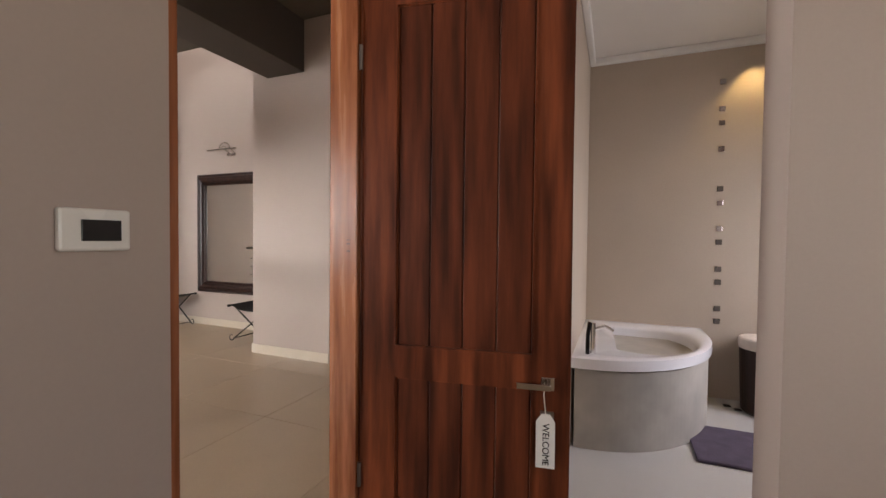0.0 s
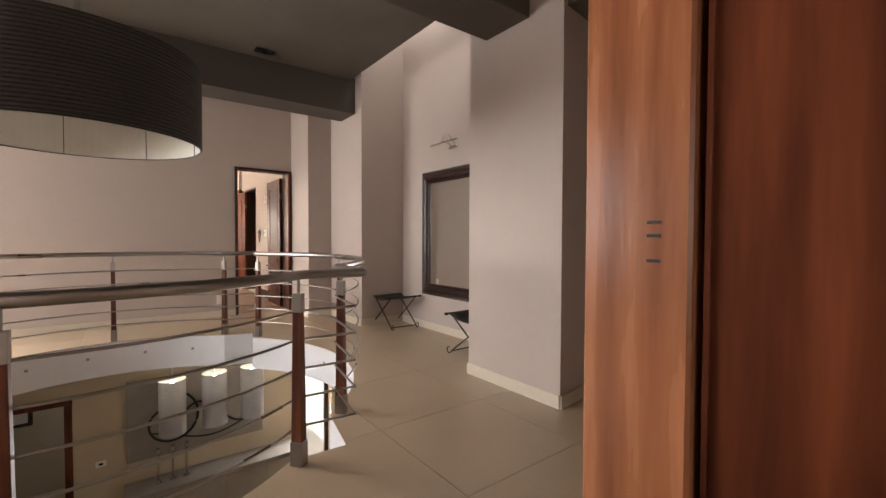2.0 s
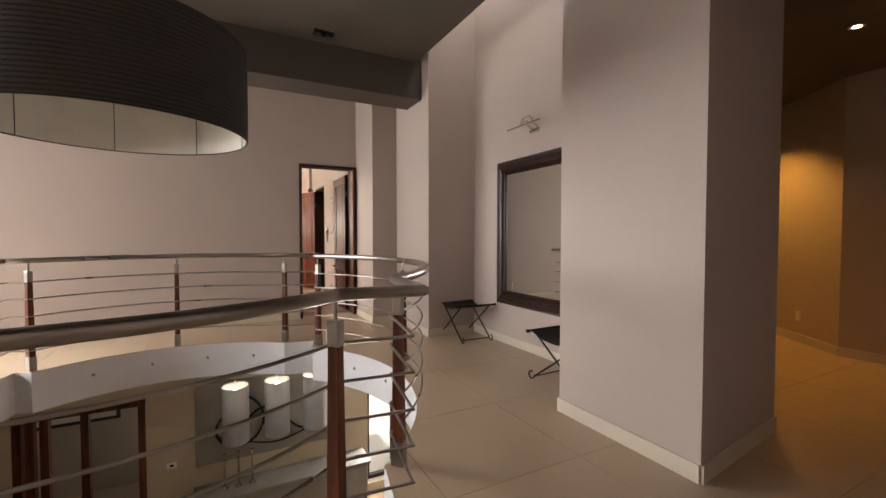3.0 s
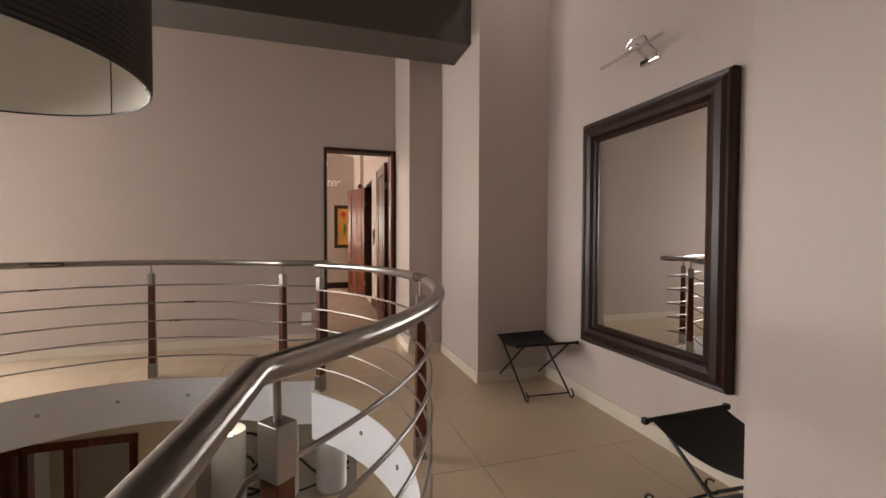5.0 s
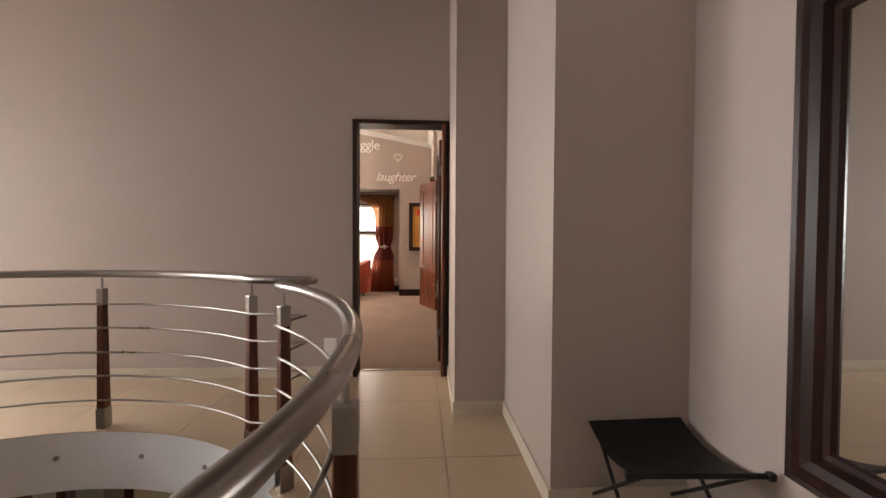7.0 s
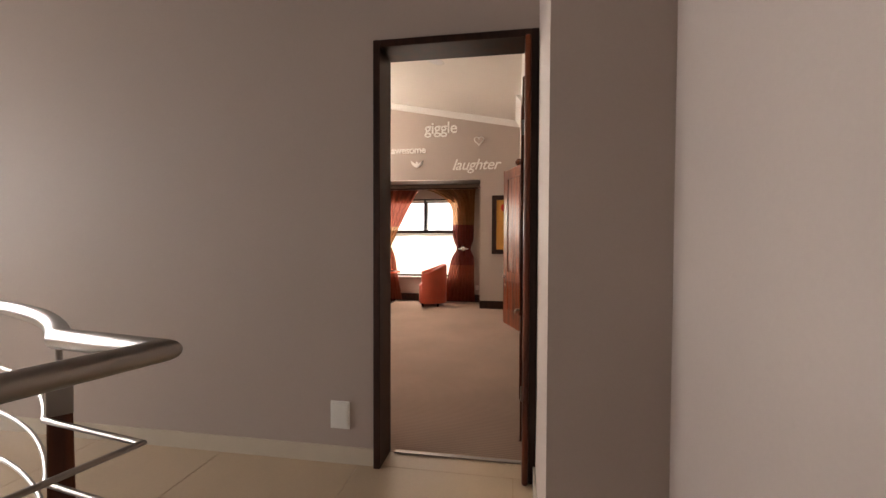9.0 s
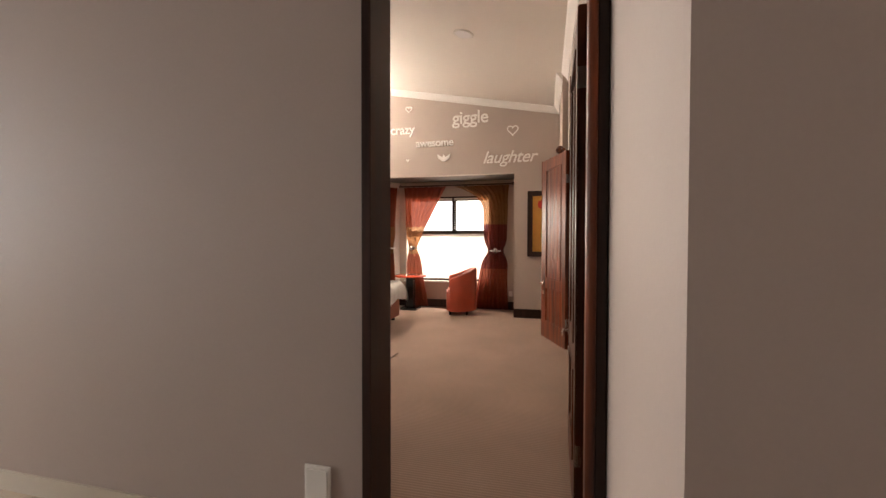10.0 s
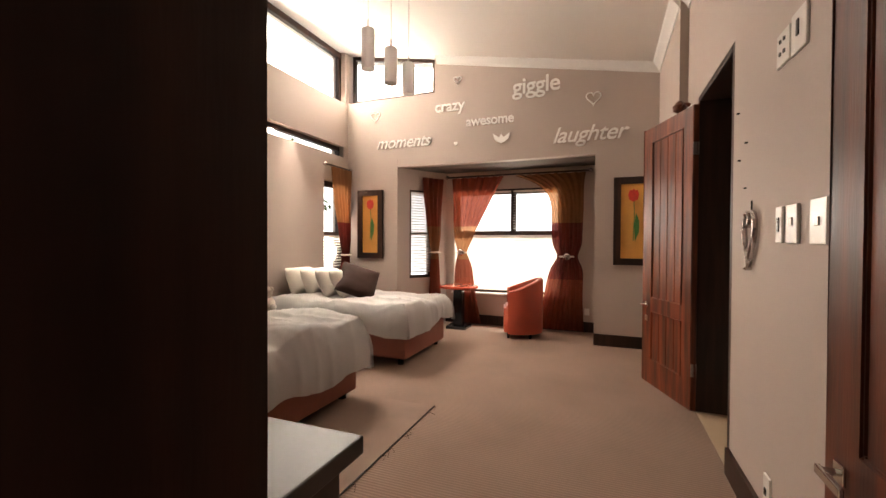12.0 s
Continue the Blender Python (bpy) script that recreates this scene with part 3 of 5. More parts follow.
tub = thing("bathtub", "white corner bathtub set in a stained cement surround", "bathtub")
part("surround", prism(tub_outline(0.02), 0, 0.50), CEMENT, tub, "curved stained cement surround")
bm = bmesh.new()
levels = [(0.0, 0.51), (-0.012, 0.54), (0.0, 0.575), (0.02, 0.582), (0.05, 0.582)]
rings = [[bm.verts.new((x, y, z)) for x, y in tub_outline(max(k, -0.002))] for k, z in levels]
MX, MY = 0.74, 3.16
for s, z in ((1.0, 0.575), (0.97, 0.55), (0.92, 0.40), (0.84, 0.22), (0.70, 0.15), (0.3, 0.13)):
    ring = []
    for x, y in tub_outline(0.05):
        a = math.atan2(y - MY, x - MX)
        ring.append(bm.verts.new((MX + 0.37 * s * math.cos(a), MY + 0.50 * s * math.sin(a), z)))
    rings.append(ring)
for a, b in zip(rings, rings[1:]):
    for i in range(len(a)):
        j = (i + 1) % len(a)
        bm.faces.new((a[i], a[j], b[j], b[i]))
bm.faces.new(rings[-1])
part("basin", bm, TUBW, tub, "glossy white basin", smooth=True)
faucet = thing("bath_tap", "chrome bath mixer with a dark hand shower", "tap", at=pose(0.42, 2.52, 0.578))
part("column", cylinder(0.018, 0.016, 0, 0.2, 16), CHROME, faucet)
part("spout", tube([(0, 0, 0.16), (0.07, 0.03, 0.18), (0.12, 0.05, 0.15)], 0.012), CHROME, faucet)
part("hand_shower", tube([(-0.03, -0.03, 0.0), (-0.03, -0.03, 0.12), (-0.02, -0.02, 0.21)], 0.013), BLACKG, faucet, "dark hand shower")
for i, z in enumerate((2.636, 2.414, 2.30, 2.084, 1.636, 1.424, 1.754, 1.31, 1.084, 0.976, 0.754, 0.646)):
    ob = mesh_object("mosaic_tile", box(1.317, 1.362, 3.742, 3.752, z - 0.022, z + 0.022, 0.003), SILVER if i < 6 else BEAMC)
    tagged(ob, "small square metallic mosaic tile set in the wall" if i < 6 else "small square dark mosaic tile set in the wall", "tile", "mosaic tile column")
bath_mat = mesh_object("bath_mat", box(1.02, 1.75, 2.50, 3.05, 0.0, 0.022, 0.008), MATPURPLE)
tagged(bath_mat, "purple grey pile bath mat on the floor", "bath mat")
for px, py in ((1.37, 3.56), (1.43, 3.50)):
    tagged(mesh_object("floor_inset", box(px, px + 0.05, py, py + 0.05, 0.0, 0.004, 0.001), BLACKG), "small black diamond floor inset", "tile", "floor insets")
bin_ = thing("laundry_basket", "tall dark basket with pale patterned band", "basket", at=pose(1.62, 3.52, 0))
part("body", lathe([(0.13, 0.0), (0.15, 0.02), (0.17, 0.55), (0.16, 0.56)]), FRAMEW, bin_)
part("band", lathe([(0.172, 0.50), (0.176, 0.52), (0.176, 0.57), (0.165, 0.58)]), TOY, bin_, "pale ruffled rim")
part("motif", box(-0.05, 0.03, -0.172, -0.155, 0.20, 0.32, 0.02), TOY, bin_, "pale heart-like motif")

tag = thing("door_tag", "white hanging door tag with lettering", "tag", at=pose(-0.442, 1.148, 0.0, 0, 0, 8.9) @ pose(-0.07, 0, 0.06))
bm = bmesh.new()
outline = [(0.795, 0.40), (0.865, 0.40), (0.865, 0.575), (0.845, 0.605), (0.815, 0.605), (0.795, 0.575)]
fa = bm.faces.new([bm.verts.new((x, -0.036, z)) for x, z in outline])
ext = bmesh.ops.extrude_face_region(bm, geom=[fa])
bmesh.ops.translate(bm, verts=[v for v in ext["geom"] if isinstance(v, bmesh.types.BMVert)], vec=(0, -0.004, 0))
part("card", bm, PLASTIC, tag)
part("cord", tube([(0.83, -0.038, 0.60), (0.822, -0.050, 0.68), (0.825, -0.067, 0.722)], 0.002, 6), PILLOW, tag)


def lettering(name, words, size, m, material, depth=0.006, shear=0.0, bold=0.0):
    cu = bpy.data.curves.new(name, "FONT")
    cu.body, cu.size, cu.extrude, cu.shear, cu.offset = words, size, depth, shear, bold
    cu.align_x, cu.align_y, cu.space_character = "CENTER", "CENTER", 0.9 if bold > 0.005 else 0.95
    tmp = bpy.data.objects.new(name, cu)
    me = bpy.data.meshes.new_from_object(tmp)
    bpy.data.objects.remove(tmp)
    me.materials.clear()
    me.materials.append(material)
    ob = new(name, me)
    ob.matrix_world = m
    return ob


word = lettering("lettering", "WELCOME", 0.034, Matrix(), BLACKG, 0.0005)
word.parent = tag
word.matrix_basis = pose(0.83, -0.0412, 0.49, 90, 90, 0)

# ---- railing ----
railing = thing("railing", "curved stainless steel railing with tapered wooden posts round the void", "railing")
line = void_outline(0.0)
part("handrail", tube([(x, y, 1.077) for x, y in line], 0.027, 18, closed=True), STEEL, railing, "round brushed steel handrail", smooth=True)
inner = void_outline(0.03)
for z in (0.20, 0.37, 0.535, 0.705, 0.87):
    part("rod", tube([(x, y, z) for x, y in inner], 0.0075, 8, closed=True), STEEL, railing, "thin steel rod", smooth=True)
for q, angles in enumerate(((-43, -1.0, 39.5), (41.8, 92, 133.5), (142, 181, 221), (227.5, 270, 315))):
    for a in angles:
        px, py = on_arc(q, a)
        m = pose(px, py, 0, 0, 0, a)
        bm = bmesh.new()
        prof = [(0.034, 0.13), (0.026, 0.88)]
        v = [[bm.verts.new((sx * h, sy * h * 0.8, z)) for sx, sy in ((-1, -1), (1, -1), (1, 1), (-1, 1))] for h, z in prof]
        for i in range(4):
            bm.faces.new((v[0][i], v[0][(i + 1) % 4], v[1][(i + 1) % 4], v[1][i]))
        bm.faces.new(v[0])
        bm.faces.new(v[1])
        bmesh.ops.bevel(bm, geom=bm.edges[:], offset=0.004, segments=1, affect="EDGES")
        post = part("post", bm, POSTW, railing, "tapered reddish wooden post")
        post.matrix_world = m
        part("foot", box(-0.038, 0.038, -0.031, 0.031, 0.0, 0.14, 0.003), STEEL, post, "steel post shoe")
        part("cap", box(-0.028, 0.028, -0.023, 0.023, 0.87, 0.976, 0.003), STEEL, post, "steel post cap")
        part("spindle", cylinder(0.008, 0.008, 0.97, 1.06, 10), STEEL, post, "thin steel spindle")

# ---- drum lamp over the void ----
drum = thing("drum_pendant_lamp", "very large dark pleated drum pendant with pale lining", "lamp", at=pose(-4.60, 0.33, 2.05))
bm = bmesh.new()
NP, R = 96, 0.83
prof = [(R + (0.006 if k % 2 else 0.0), 0.67 * k / 48) for k in range(49)]
rings = [[bm.verts.new((r * math.cos(2 * math.pi * i / NP), r * math.sin(2 * math.pi * i / NP), z)) for i in range(NP)] for r, z in prof]
for a, b in zip(rings, rings[1:]):
    for i in range(NP):
        bm.faces.new((a[i], a[(i + 1) % NP], b[(i + 1) % NP], b[i]))
part("shade", bm, SHADE, drum, "dark brown pleated fabric shade")
part("lining", cylinder(R - 0.012, R - 0.012, 0.002, 0.668, 96, caps=False), SHADEIN, drum, "off-white shade lining")
bm = tube([((R - 0.004) * math.cos(2 * math.pi * i / 64), (R - 0.004) * math.sin(2 * math.pi * i / 64), 0.0) for i in range(64)], 0.007, 6, closed=True)
part("rim", bm, IRON, drum)
for k in range(8):
    a = math.pi / 4 * k + 0.2
    part("rib", tube([((R - 0.017) * math.cos(a), (R - 0.017) * math.sin(a), 0.0), ((R - 0.017) * math.cos(a), (R - 0.017) * math.sin(a), 0.66)], 0.003, 6), IRON, drum)
for k in range(3):
    a = 2 * math.pi / 3 * k
    part("spoke", tube([(0, 0, 0.62), ((R - 0.015) * math.cos(a), (R - 0.015) * math.sin(a), 0.62)], 0.006, 6), CHROME, drum)
part("stem", cylinder(0.02, 0.02, 0.55, 1.53, 12), CHROME, drum)

# ---- lower storey seen through the void ----
setting("floor_lower", box(-8.2, -0.6, -4.5, 6.0, -3.4, -3.2), TILE, "cream tiled floor of the lower storey", "floor")
setting("wall_lower_west", wall_mesh("x", -8.2, -7.84, -4.5, 6.0, -3.2, -0.40, [(-1.3, -0.02, -3.2, -0.93), (3.15, 3.70, -3.0, -0.85)]), LOWWALL,
        "cream wall of the lower storey", "wall")
setting("wall_lower_north", wall_mesh("y", 4.6, 4.8, -7.84, -0.6, -3.2, -0.40), LOWWALL, "cream wall of the lower storey", "wall")
setting("wall_lower_east", wall_mesh("x", -1.0, -0.8, -4.5, 4.6, -3.2, -0.40), LOWWALL, "cream wall of the lower storey", "wall")
setting("wall_lower_south", wall_mesh("y", -4.7, -4.5, -7.84, -0.8, -3.2, -0.40), LOWWALL, "cream wall of the lower storey", "wall")
# the opening is made up, it only lets fill light into the den
setting("wall_lower_den_side", wall_mesh("y", 0.9, 1.1, -10.2, -8.2, -3.2, -0.40, [(-9.6, -9.0, -2.2, -1.2)]), LOWWALL, "cream wall of the room beyond with an added unseen light opening", "wall")
setting("wall_lower_den", prism([(-10.4, -2.2), (-8.2, -2.2), (-8.2, -2.0), (-10.2, -2.0), (-10.2, 1.1), (-10.4, 1.1)], -3.2, -0.40), LOWWALL, "cream walls of a dim room beyond", "wall")
setting("floor_den", box(-10.4, -8.2, -2.2, 1.1, -3.4, -3.2), TILE, "tiled floor of the room beyond", "floor")
setting("ceiling_den", box(-10.4, -8.2, -2.2, 1.1, -0.40, -0.2), WHITE, "ceiling of the room beyond", "ceiling")
sliding = tagged(new("door_4"), "dark wooden glazed sliding door pushed partly open", "door", kind="structure")
part("door_head", box(-7.95, -7.82, -1.36, 0.0, -1.01, -0.92, 0.004), MAHOGD, sliding)
for y in (-1.36, -1.24, -1.10, -0.70, -0.09):
    part("door_jamb", box(-7.95, -7.83, y, y + 0.085, -3.2, -1.01, 0.004), MAHOGD, sliding)
glass = part("pane", box(-7.90, -7.89, -0.615, -0.09, -3.1, -1.01), GLASS, sliding)
glass.visible_shadow = False
fr = thing("framed_print", "pale framed print on the wall of the dim room", "picture")
part("frame", box(-10.2, -10.17, -2.0, -0.7, -1.95, -0.9, 0.005), FRAMEW, fr)
part("print", box(-10.172, -10.165, -1.94, -0.76, -1.89, -0.96), PILLOW, fr)
art = thing("metal_wall_art", "dark scrolled metal wall art on a grey panel", "wall art")
part("panel", box(-7.84, -7.80, 0.585, 2.45, -2.02, -0.83, 0.004), PANELG, art)
spiral = []
for i in range(46):
    a = 0.5 + i * 0.17
    r = 0.13 + 0.010 * i * 0.75
    spiral.append((-7.78, 1.10 + r * math.cos(a), -1.50 + r * math.sin(a)))
part("scroll", tube(spiral, 0.017, 8), IRON, art, "dark metal scroll")
part("scroll", tube([(-7.78, 1.2 + 1.15 * i / 30, -1.52 + 0.22 * math.sin(i / 30 * 6.0)) for i in range(31)], 0.017, 8), IRON, art, "dark metal scroll")
part("scroll", tube([(-7.78, 0.85 + 1.5 * i / 30, -1.75 + 0.12 * math.sin(i / 30 * 5 + 2)) for i in range(31)], 0.012, 8), IRON, art, "dark metal scroll")
side = thing("sideboard", "long grey sideboard with a grey top against the wall", "sideboard")
part("body", box(-7.82, -7.38, 0.6, 3.0, -3.2, -2.36, 0.01), PANELG, side)
part("top", box(-7.83, -7.34, 0.55, 3.05, -2.36, -2.32, 0.006), PANELG, side, "grey stone-like top")
for i in range(4):
    part("door", box(-7.38, -7.365, 0.62 + i * 0.595, 1.20 + i * 0.595, -3.12, -2.40, 0.004), PANELG, side)
for y in (0.95, 1.13, 1.31):
    st = thing("candlestick", "slim silver candlestick on the sideboard", "candlestick", "candlesticks", pose(-7.6, y, -2.32))
    part("stem", lathe([(0.05, 0.0), (0.05, 0.012), (0.016, 0.03), (0.014, 0.40), (0.026, 0.43), (0.024, 0.50)], 16), SILVER, st)
for y in (1.09, 1.60, 2.10):
    pl = thing("cylinder_pendant", "white fabric cylinder pendant lamp, lit inside", "lamp", "cylinder pendants", pose(-6.95, y, -1.38))
    part("shade", cylinder(0.16, 0.16, 0.0, 0.74, 40, caps=False), PENDW, pl, "white fabric tube", smooth=True)
    part("bulb", lathe([(0.01, 0.52), (0.05, 0.55), (0.06, 0.61), (0.03, 0.67), (0.02, 0.71)], 16), BULB, pl)
    part("cord", cylinder(0.006, 0.006, 0.6, 0.985, 8), PLASTIC, pl)
thermo = thing("thermostat", "white wall plate with a small dark screen", "switch")
part("plate", box(-7.84, -7.825, 0.23, 0.35, -1.97, -1.89, 0.003), PLASTIC, thermo)
part("screen", box(-7.826, -7.822, 0.265, 0.315, -1.945, -1.915), BLACKG, thermo)
lw = tagged(new("window_2"), "tall bright window of the lower storey with dark frame", "window", kind="structure")
for a, b, lo, hi in ((3.15, 3.22, -3.0, -0.85), (3.63, 3.70, -3.0, -0.85), (3.22, 3.63, -0.92, -0.85), (3.22, 3.63, -3.0, -2.93)):
    part("window_frame", box(-8.05, -7.97, a, b, lo, hi, 0.004), FRAMEW, lw)
part("pane", box(-8.02, -8.012, 3.22, 3.63, -2.93, -0.92), GLASS, lw).visible_shadow = False

# ---- landing furniture ----
mirror = thing("wall_mirror", "large wall mirror in a broad dark brown wooden frame", "mirror")
MX0, MX1, MZ0, MZ1, MF = -5.185, -3.93, 0.495, 2.21, 0.165
bm = bmesh.new()
prof = [(0.0, 0.0), (0.0, 0.045), (0.012, 0.06), (0.03, 0.056), (0.05, 0.072), (0.085, 0.078), (0.115, 0.066), (0.13, 0.045), (0.14, 0.05), (0.155, 0.042), (0.165, 0.02), (0.165, 0.0)]
corner = lambda k: [(MX0 + k, MZ0 + k), (MX1 - k, MZ0 + k), (MX1 - k, MZ1 - k), (MX0 + k, MZ1 - k)]
rings = [[bm.verts.new((x, 4.038 - d, z)) for x, z in corner(k)] for k, d in prof]
for a, b in zip(rings, rings[1:]):
    for i in range(4):
        bm.faces.new((a[i], a[(i + 1) % 4], b[(i + 1) % 4], b[i]))
part("frame", bm, wood("mirror_frame_wood", (0.013, 0.005, 0.004), (0.032, 0.012, 0.008), 0.4), mirror, "dark brown moulded frame")
part("mirror_glass", box(MX0 + 0.15, MX1 - 0.15, 4.012, 4.02, MZ0 + 0.15, MZ1 - 0.15), MIRROR, mirror, "clear mirror glass")

pl = thing("picture_light", "chrome picture light with an arched arm above the mirror", "lamp")
part("bracket", box(-4.62, -4.46, 4.02, 4.038, 2.46, 2.50, 0.004), CHROME, pl)
part("bar", tube([(-4.86, 3.90, 2.53), (-4.30, 3.90, 2.53)], 0.010, 10), CHROME, pl)
part("arm", tube([(-4.66, 3.91, 2.535)] + [(-4.56 + 0.10 * math.cos(math.pi * (1 - i / 10)), 3.93, 2.55 + 0.075 * math.sin(math.pi * i / 10)) for i in range(11)] + [(-4.46, 4.03, 2.49)], 0.006, 8), CHROME, pl)
part("arm", tube([(-4.58 + 0.06 * math.cos(math.pi * (1 - i / 10)), 3.93, 2.53 + 0.05 * math.sin(math.pi * i / 10)) for i in range(11)], 0.005, 8), CHROME, pl)
part("post", tube([(-4.54, 3.93, 2.53), (-4.54, 4.03, 2.48)], 0.012, 8), CHROME, pl)


def folding_stool(m):
    st = thing("folding_stool", "folding stool, black leather sling on a black iron cross frame", "stool", "stools below the mirror", m)
    bm = bmesh.new()
    nx, ny = 14, 8
    grid = []
    for i in range(nx + 1):
        u = i / nx
        sag = 0.07 * (1 - (2 * u - 1) ** 2)
        grid.append([bm.verts.new((-0.29 + 0.58 * u, -0.235 + 0.47 * j / ny, 0.462 - sag)) for j in range(ny + 1)])
    for i in range(nx):
        for j in range(ny):
            bm.faces.new((grid[i][j], grid[i + 1][j], grid[i + 1][j + 1], grid[i][j + 1]))
    bmesh.ops.solidify(bm, geom=bm.faces[:], thickness=0.007)
    part("seat", bm, LEATHER, st, "sagging black leather sling", smooth=True)
    for x in (-0.29, 0.29):
        bm = tube([(x, -0.26, 0.455), (x, 0.26, 0.455)], 0.011, 10)
        for y in (-0.265, 0.265):
            box(x - 0.015, x + 0.015, y - 0.015, y + 0.015, 0.44, 0.47, 0.006, bm)
        part("seat_bar", bm, IRON, st)
    for y in (-0.20, 0.20):
        for s in (-1, 1):
            yy = y + 0.007 * s
            part("leg", tube([(-0.285 * s, yy, 0.45), (0.0, yy, 0.235), (0.27 * s, yy, 0.035)], 0.009, 8), IRON, st)
            curl = [(0.27 * s + s * 0.034 * (1 - math.cos(a)), yy, 0.043 + 0.034 * math.sin(-a)) for a in [k * 0.5 for k in range(11)]]
            part("foot_scroll", tube(curl, 0.007, 8), IRON, st)
    for x in (-0.27, 0.27):
        part("foot_bar", tube([(x, -0.2, 0.036), (x, 0.2, 0.036)], 0.007, 8), IRON, st)
    return st


stool = folding_stool(pose(-5.555, 3.75, 0.0, 0, 0, -3))
copy_thing(stool, pose(-3.60, 3.69, 0.0, 0, 0, 2))


def wall_plate(m, w, h, label, toggles):
    """A plate in the plane y = 0 that faces -y, with small keys (x, z, width, height, material)."""
    pt = thing("wall_switch", label, "switch", at=m)
    part("plate", box(-w / 2, w / 2, -0.012, 0, -h / 2, h / 2, 0.004), PLASTIC, pt)
    for x, z, a, b, mm in toggles:
        part("key", box(x - a / 2, x + a / 2, -0.017, -0.011, z - b / 2, z + b / 2, 0.0015), mm, pt)
    return pt


wall_plate(pose(-7.838, 1.835, 0.29, 0, 0, 90), 0.12, 0.165, "white double socket plate low on the taupe wall", [(0, 0, 0.095, 0.135, PLASTIC)])
wall_plate(pose(-3.42, 7.309, 0.32, 0, 0, -35.5), 0.08, 0.12, "small white socket plate low on the corridor wall", [(0, 0, 0.05, 0.09, PLASTIC)])


def downlight(x, y, z, lit, label):
    d = thing("downlight", label, "lamp", "ceiling downlights", pose(x, y, z))
    part("ring", lathe([(0.035, -0.002), (0.048, -0.006), (0.055, -0.004), (0.055, 0.0), (0.035, 0.0)], 24), IRON if not lit else STEEL, d)
    part("bulb", cylinder(0.028, 0.028, -0.003, -0.001, 20), BULBW if lit else PLASTIC, d)


dlamp = thing("downlight", "square twin downlight, unlit, in the concrete ceiling", "lamp", "ceiling downlights", pose(-5.76, 2.01, 3.60))
part("frame", box(-0.07, 0.07, -0.11, 0.11, -0.012, 0.0, 0.003), IRON, dlamp)
part("bulb", cylinder(0.035, 0.03, -0.02, -0.012, 20, 0, -0.05), STEEL, dlamp)
part("bulb", cylinder(0.035, 0.03, -0.02, -0.012, 20, 0, 0.05), STEEL, dlamp)
downlight(-4.1, 6.85, 3.03, True, "small lit round downlight in the corridor ceiling")
downlight(-2.40, 5.59, 3.03, True, "small lit round downlight in the corridor ceiling")
door_5 = tagged(new("door_5"), "dark wooden doorway at the corridor's end", "door", kind="structure")
part("door_jamb", box(-2.04, -1.96, 6.90, 6.95, 0, 2.46, 0.004), FRAMEW, door_5)
part("door_leaf", box(-1.96, -1.16, 6.91, 6.95, 0, 2.4, 0.004), MAHOGD, door_5)

# ---- bedroom ----
slope_z = lambda y: 3.50 - 0.183 * (y - 3.0)
setting("floor_bedroom", box(-14.4, -8.006, -1.54, 3.4, -0.2, 0.0), CARPET, "ribbed brown wall-to-wall carpet", "floor")
setting("floor_closet", box(-11.55, -10.5, 3.021, 4.4, -0.2, 0.003), TILE, "tiled floor beyond the open door", "floor")
setting("wall_bed_north", wall_mesh("y", 3.02, 3.24, -12.0, -8.24, 0, 4.6, [(-11.55, -10.55, 0, 2.46)]), TAUPE, "taupe bedroom wall with an open doorway", "wall")
setting("wall_bed_pier", wall_mesh("y", 2.95, 3.24, -13.5, -12.0, 0, 4.6), TAUPE, "taupe bedroom wall pier", "wall")
setting("wall_closet", wall_mesh("y", 4.4, 4.5, -12.0, -10.0, 0, 2.8), TAUPE, "dim closet wall", "wall")
setting("wall_closet_side", wall_mesh("x", -12.0, -11.9, 3.24, 4.4, 0, 2.8), TAUPE, "dim closet wall", "wall")
setting("wall_closet_end", wall_mesh("x", -10.1, -10.0, 3.24, 4.4, 0, 2.8), TAUPE, "dim closet wall", "wall")
setting("ceiling_closet", box(-12.0, -10.0, 3.24, 4.5, 2.8, 2.9), CEILW, "closet ceiling", "ceiling")
bm = wall_mesh("x", -13.66, -13.5, -1.54, 3.24, 0, 4.6, [(-0.645, 2.215, 0.0, 2.47), (-1.53, -0.035, 3.54, 4.6)])
setting("wall_bed_far", bm, TAUPE, "taupe feature wall with a window bay and wooden words", "wall")
setting("wall_bed_south", wall_mesh("y", -1.78, -1.54, -13.5, -8.01, 0, 4.6, [(-13.42, -12.88, 0.85, 2.25), (-13.38, -10.9, 2.66, 2.83), (-13.42, -11.75, 3.52, 4.6)]), TAUPE,
        "taupe bedroom wall with high windows", "wall")
bm = bmesh.new()
v = [bm.verts.new((x, y, slope_z(y) + dz)) for dz in (0, 0.12) for x, y in ((-13.9, -2.0), (-8.0, -2.0), (-8.0, 3.4), (-13.9, 3.4))]
for f in ((0, 1, 2, 3), (4, 5, 6, 7), (0, 1, 5, 4), (1, 2, 6, 5), (2, 3, 7, 6), (3, 0, 4, 7)):
    bm.faces.new([v[i] for i in f])
setting("ceiling_bedroom", bm, CEILW, "sloping white bedroom ceiling", "ceiling")


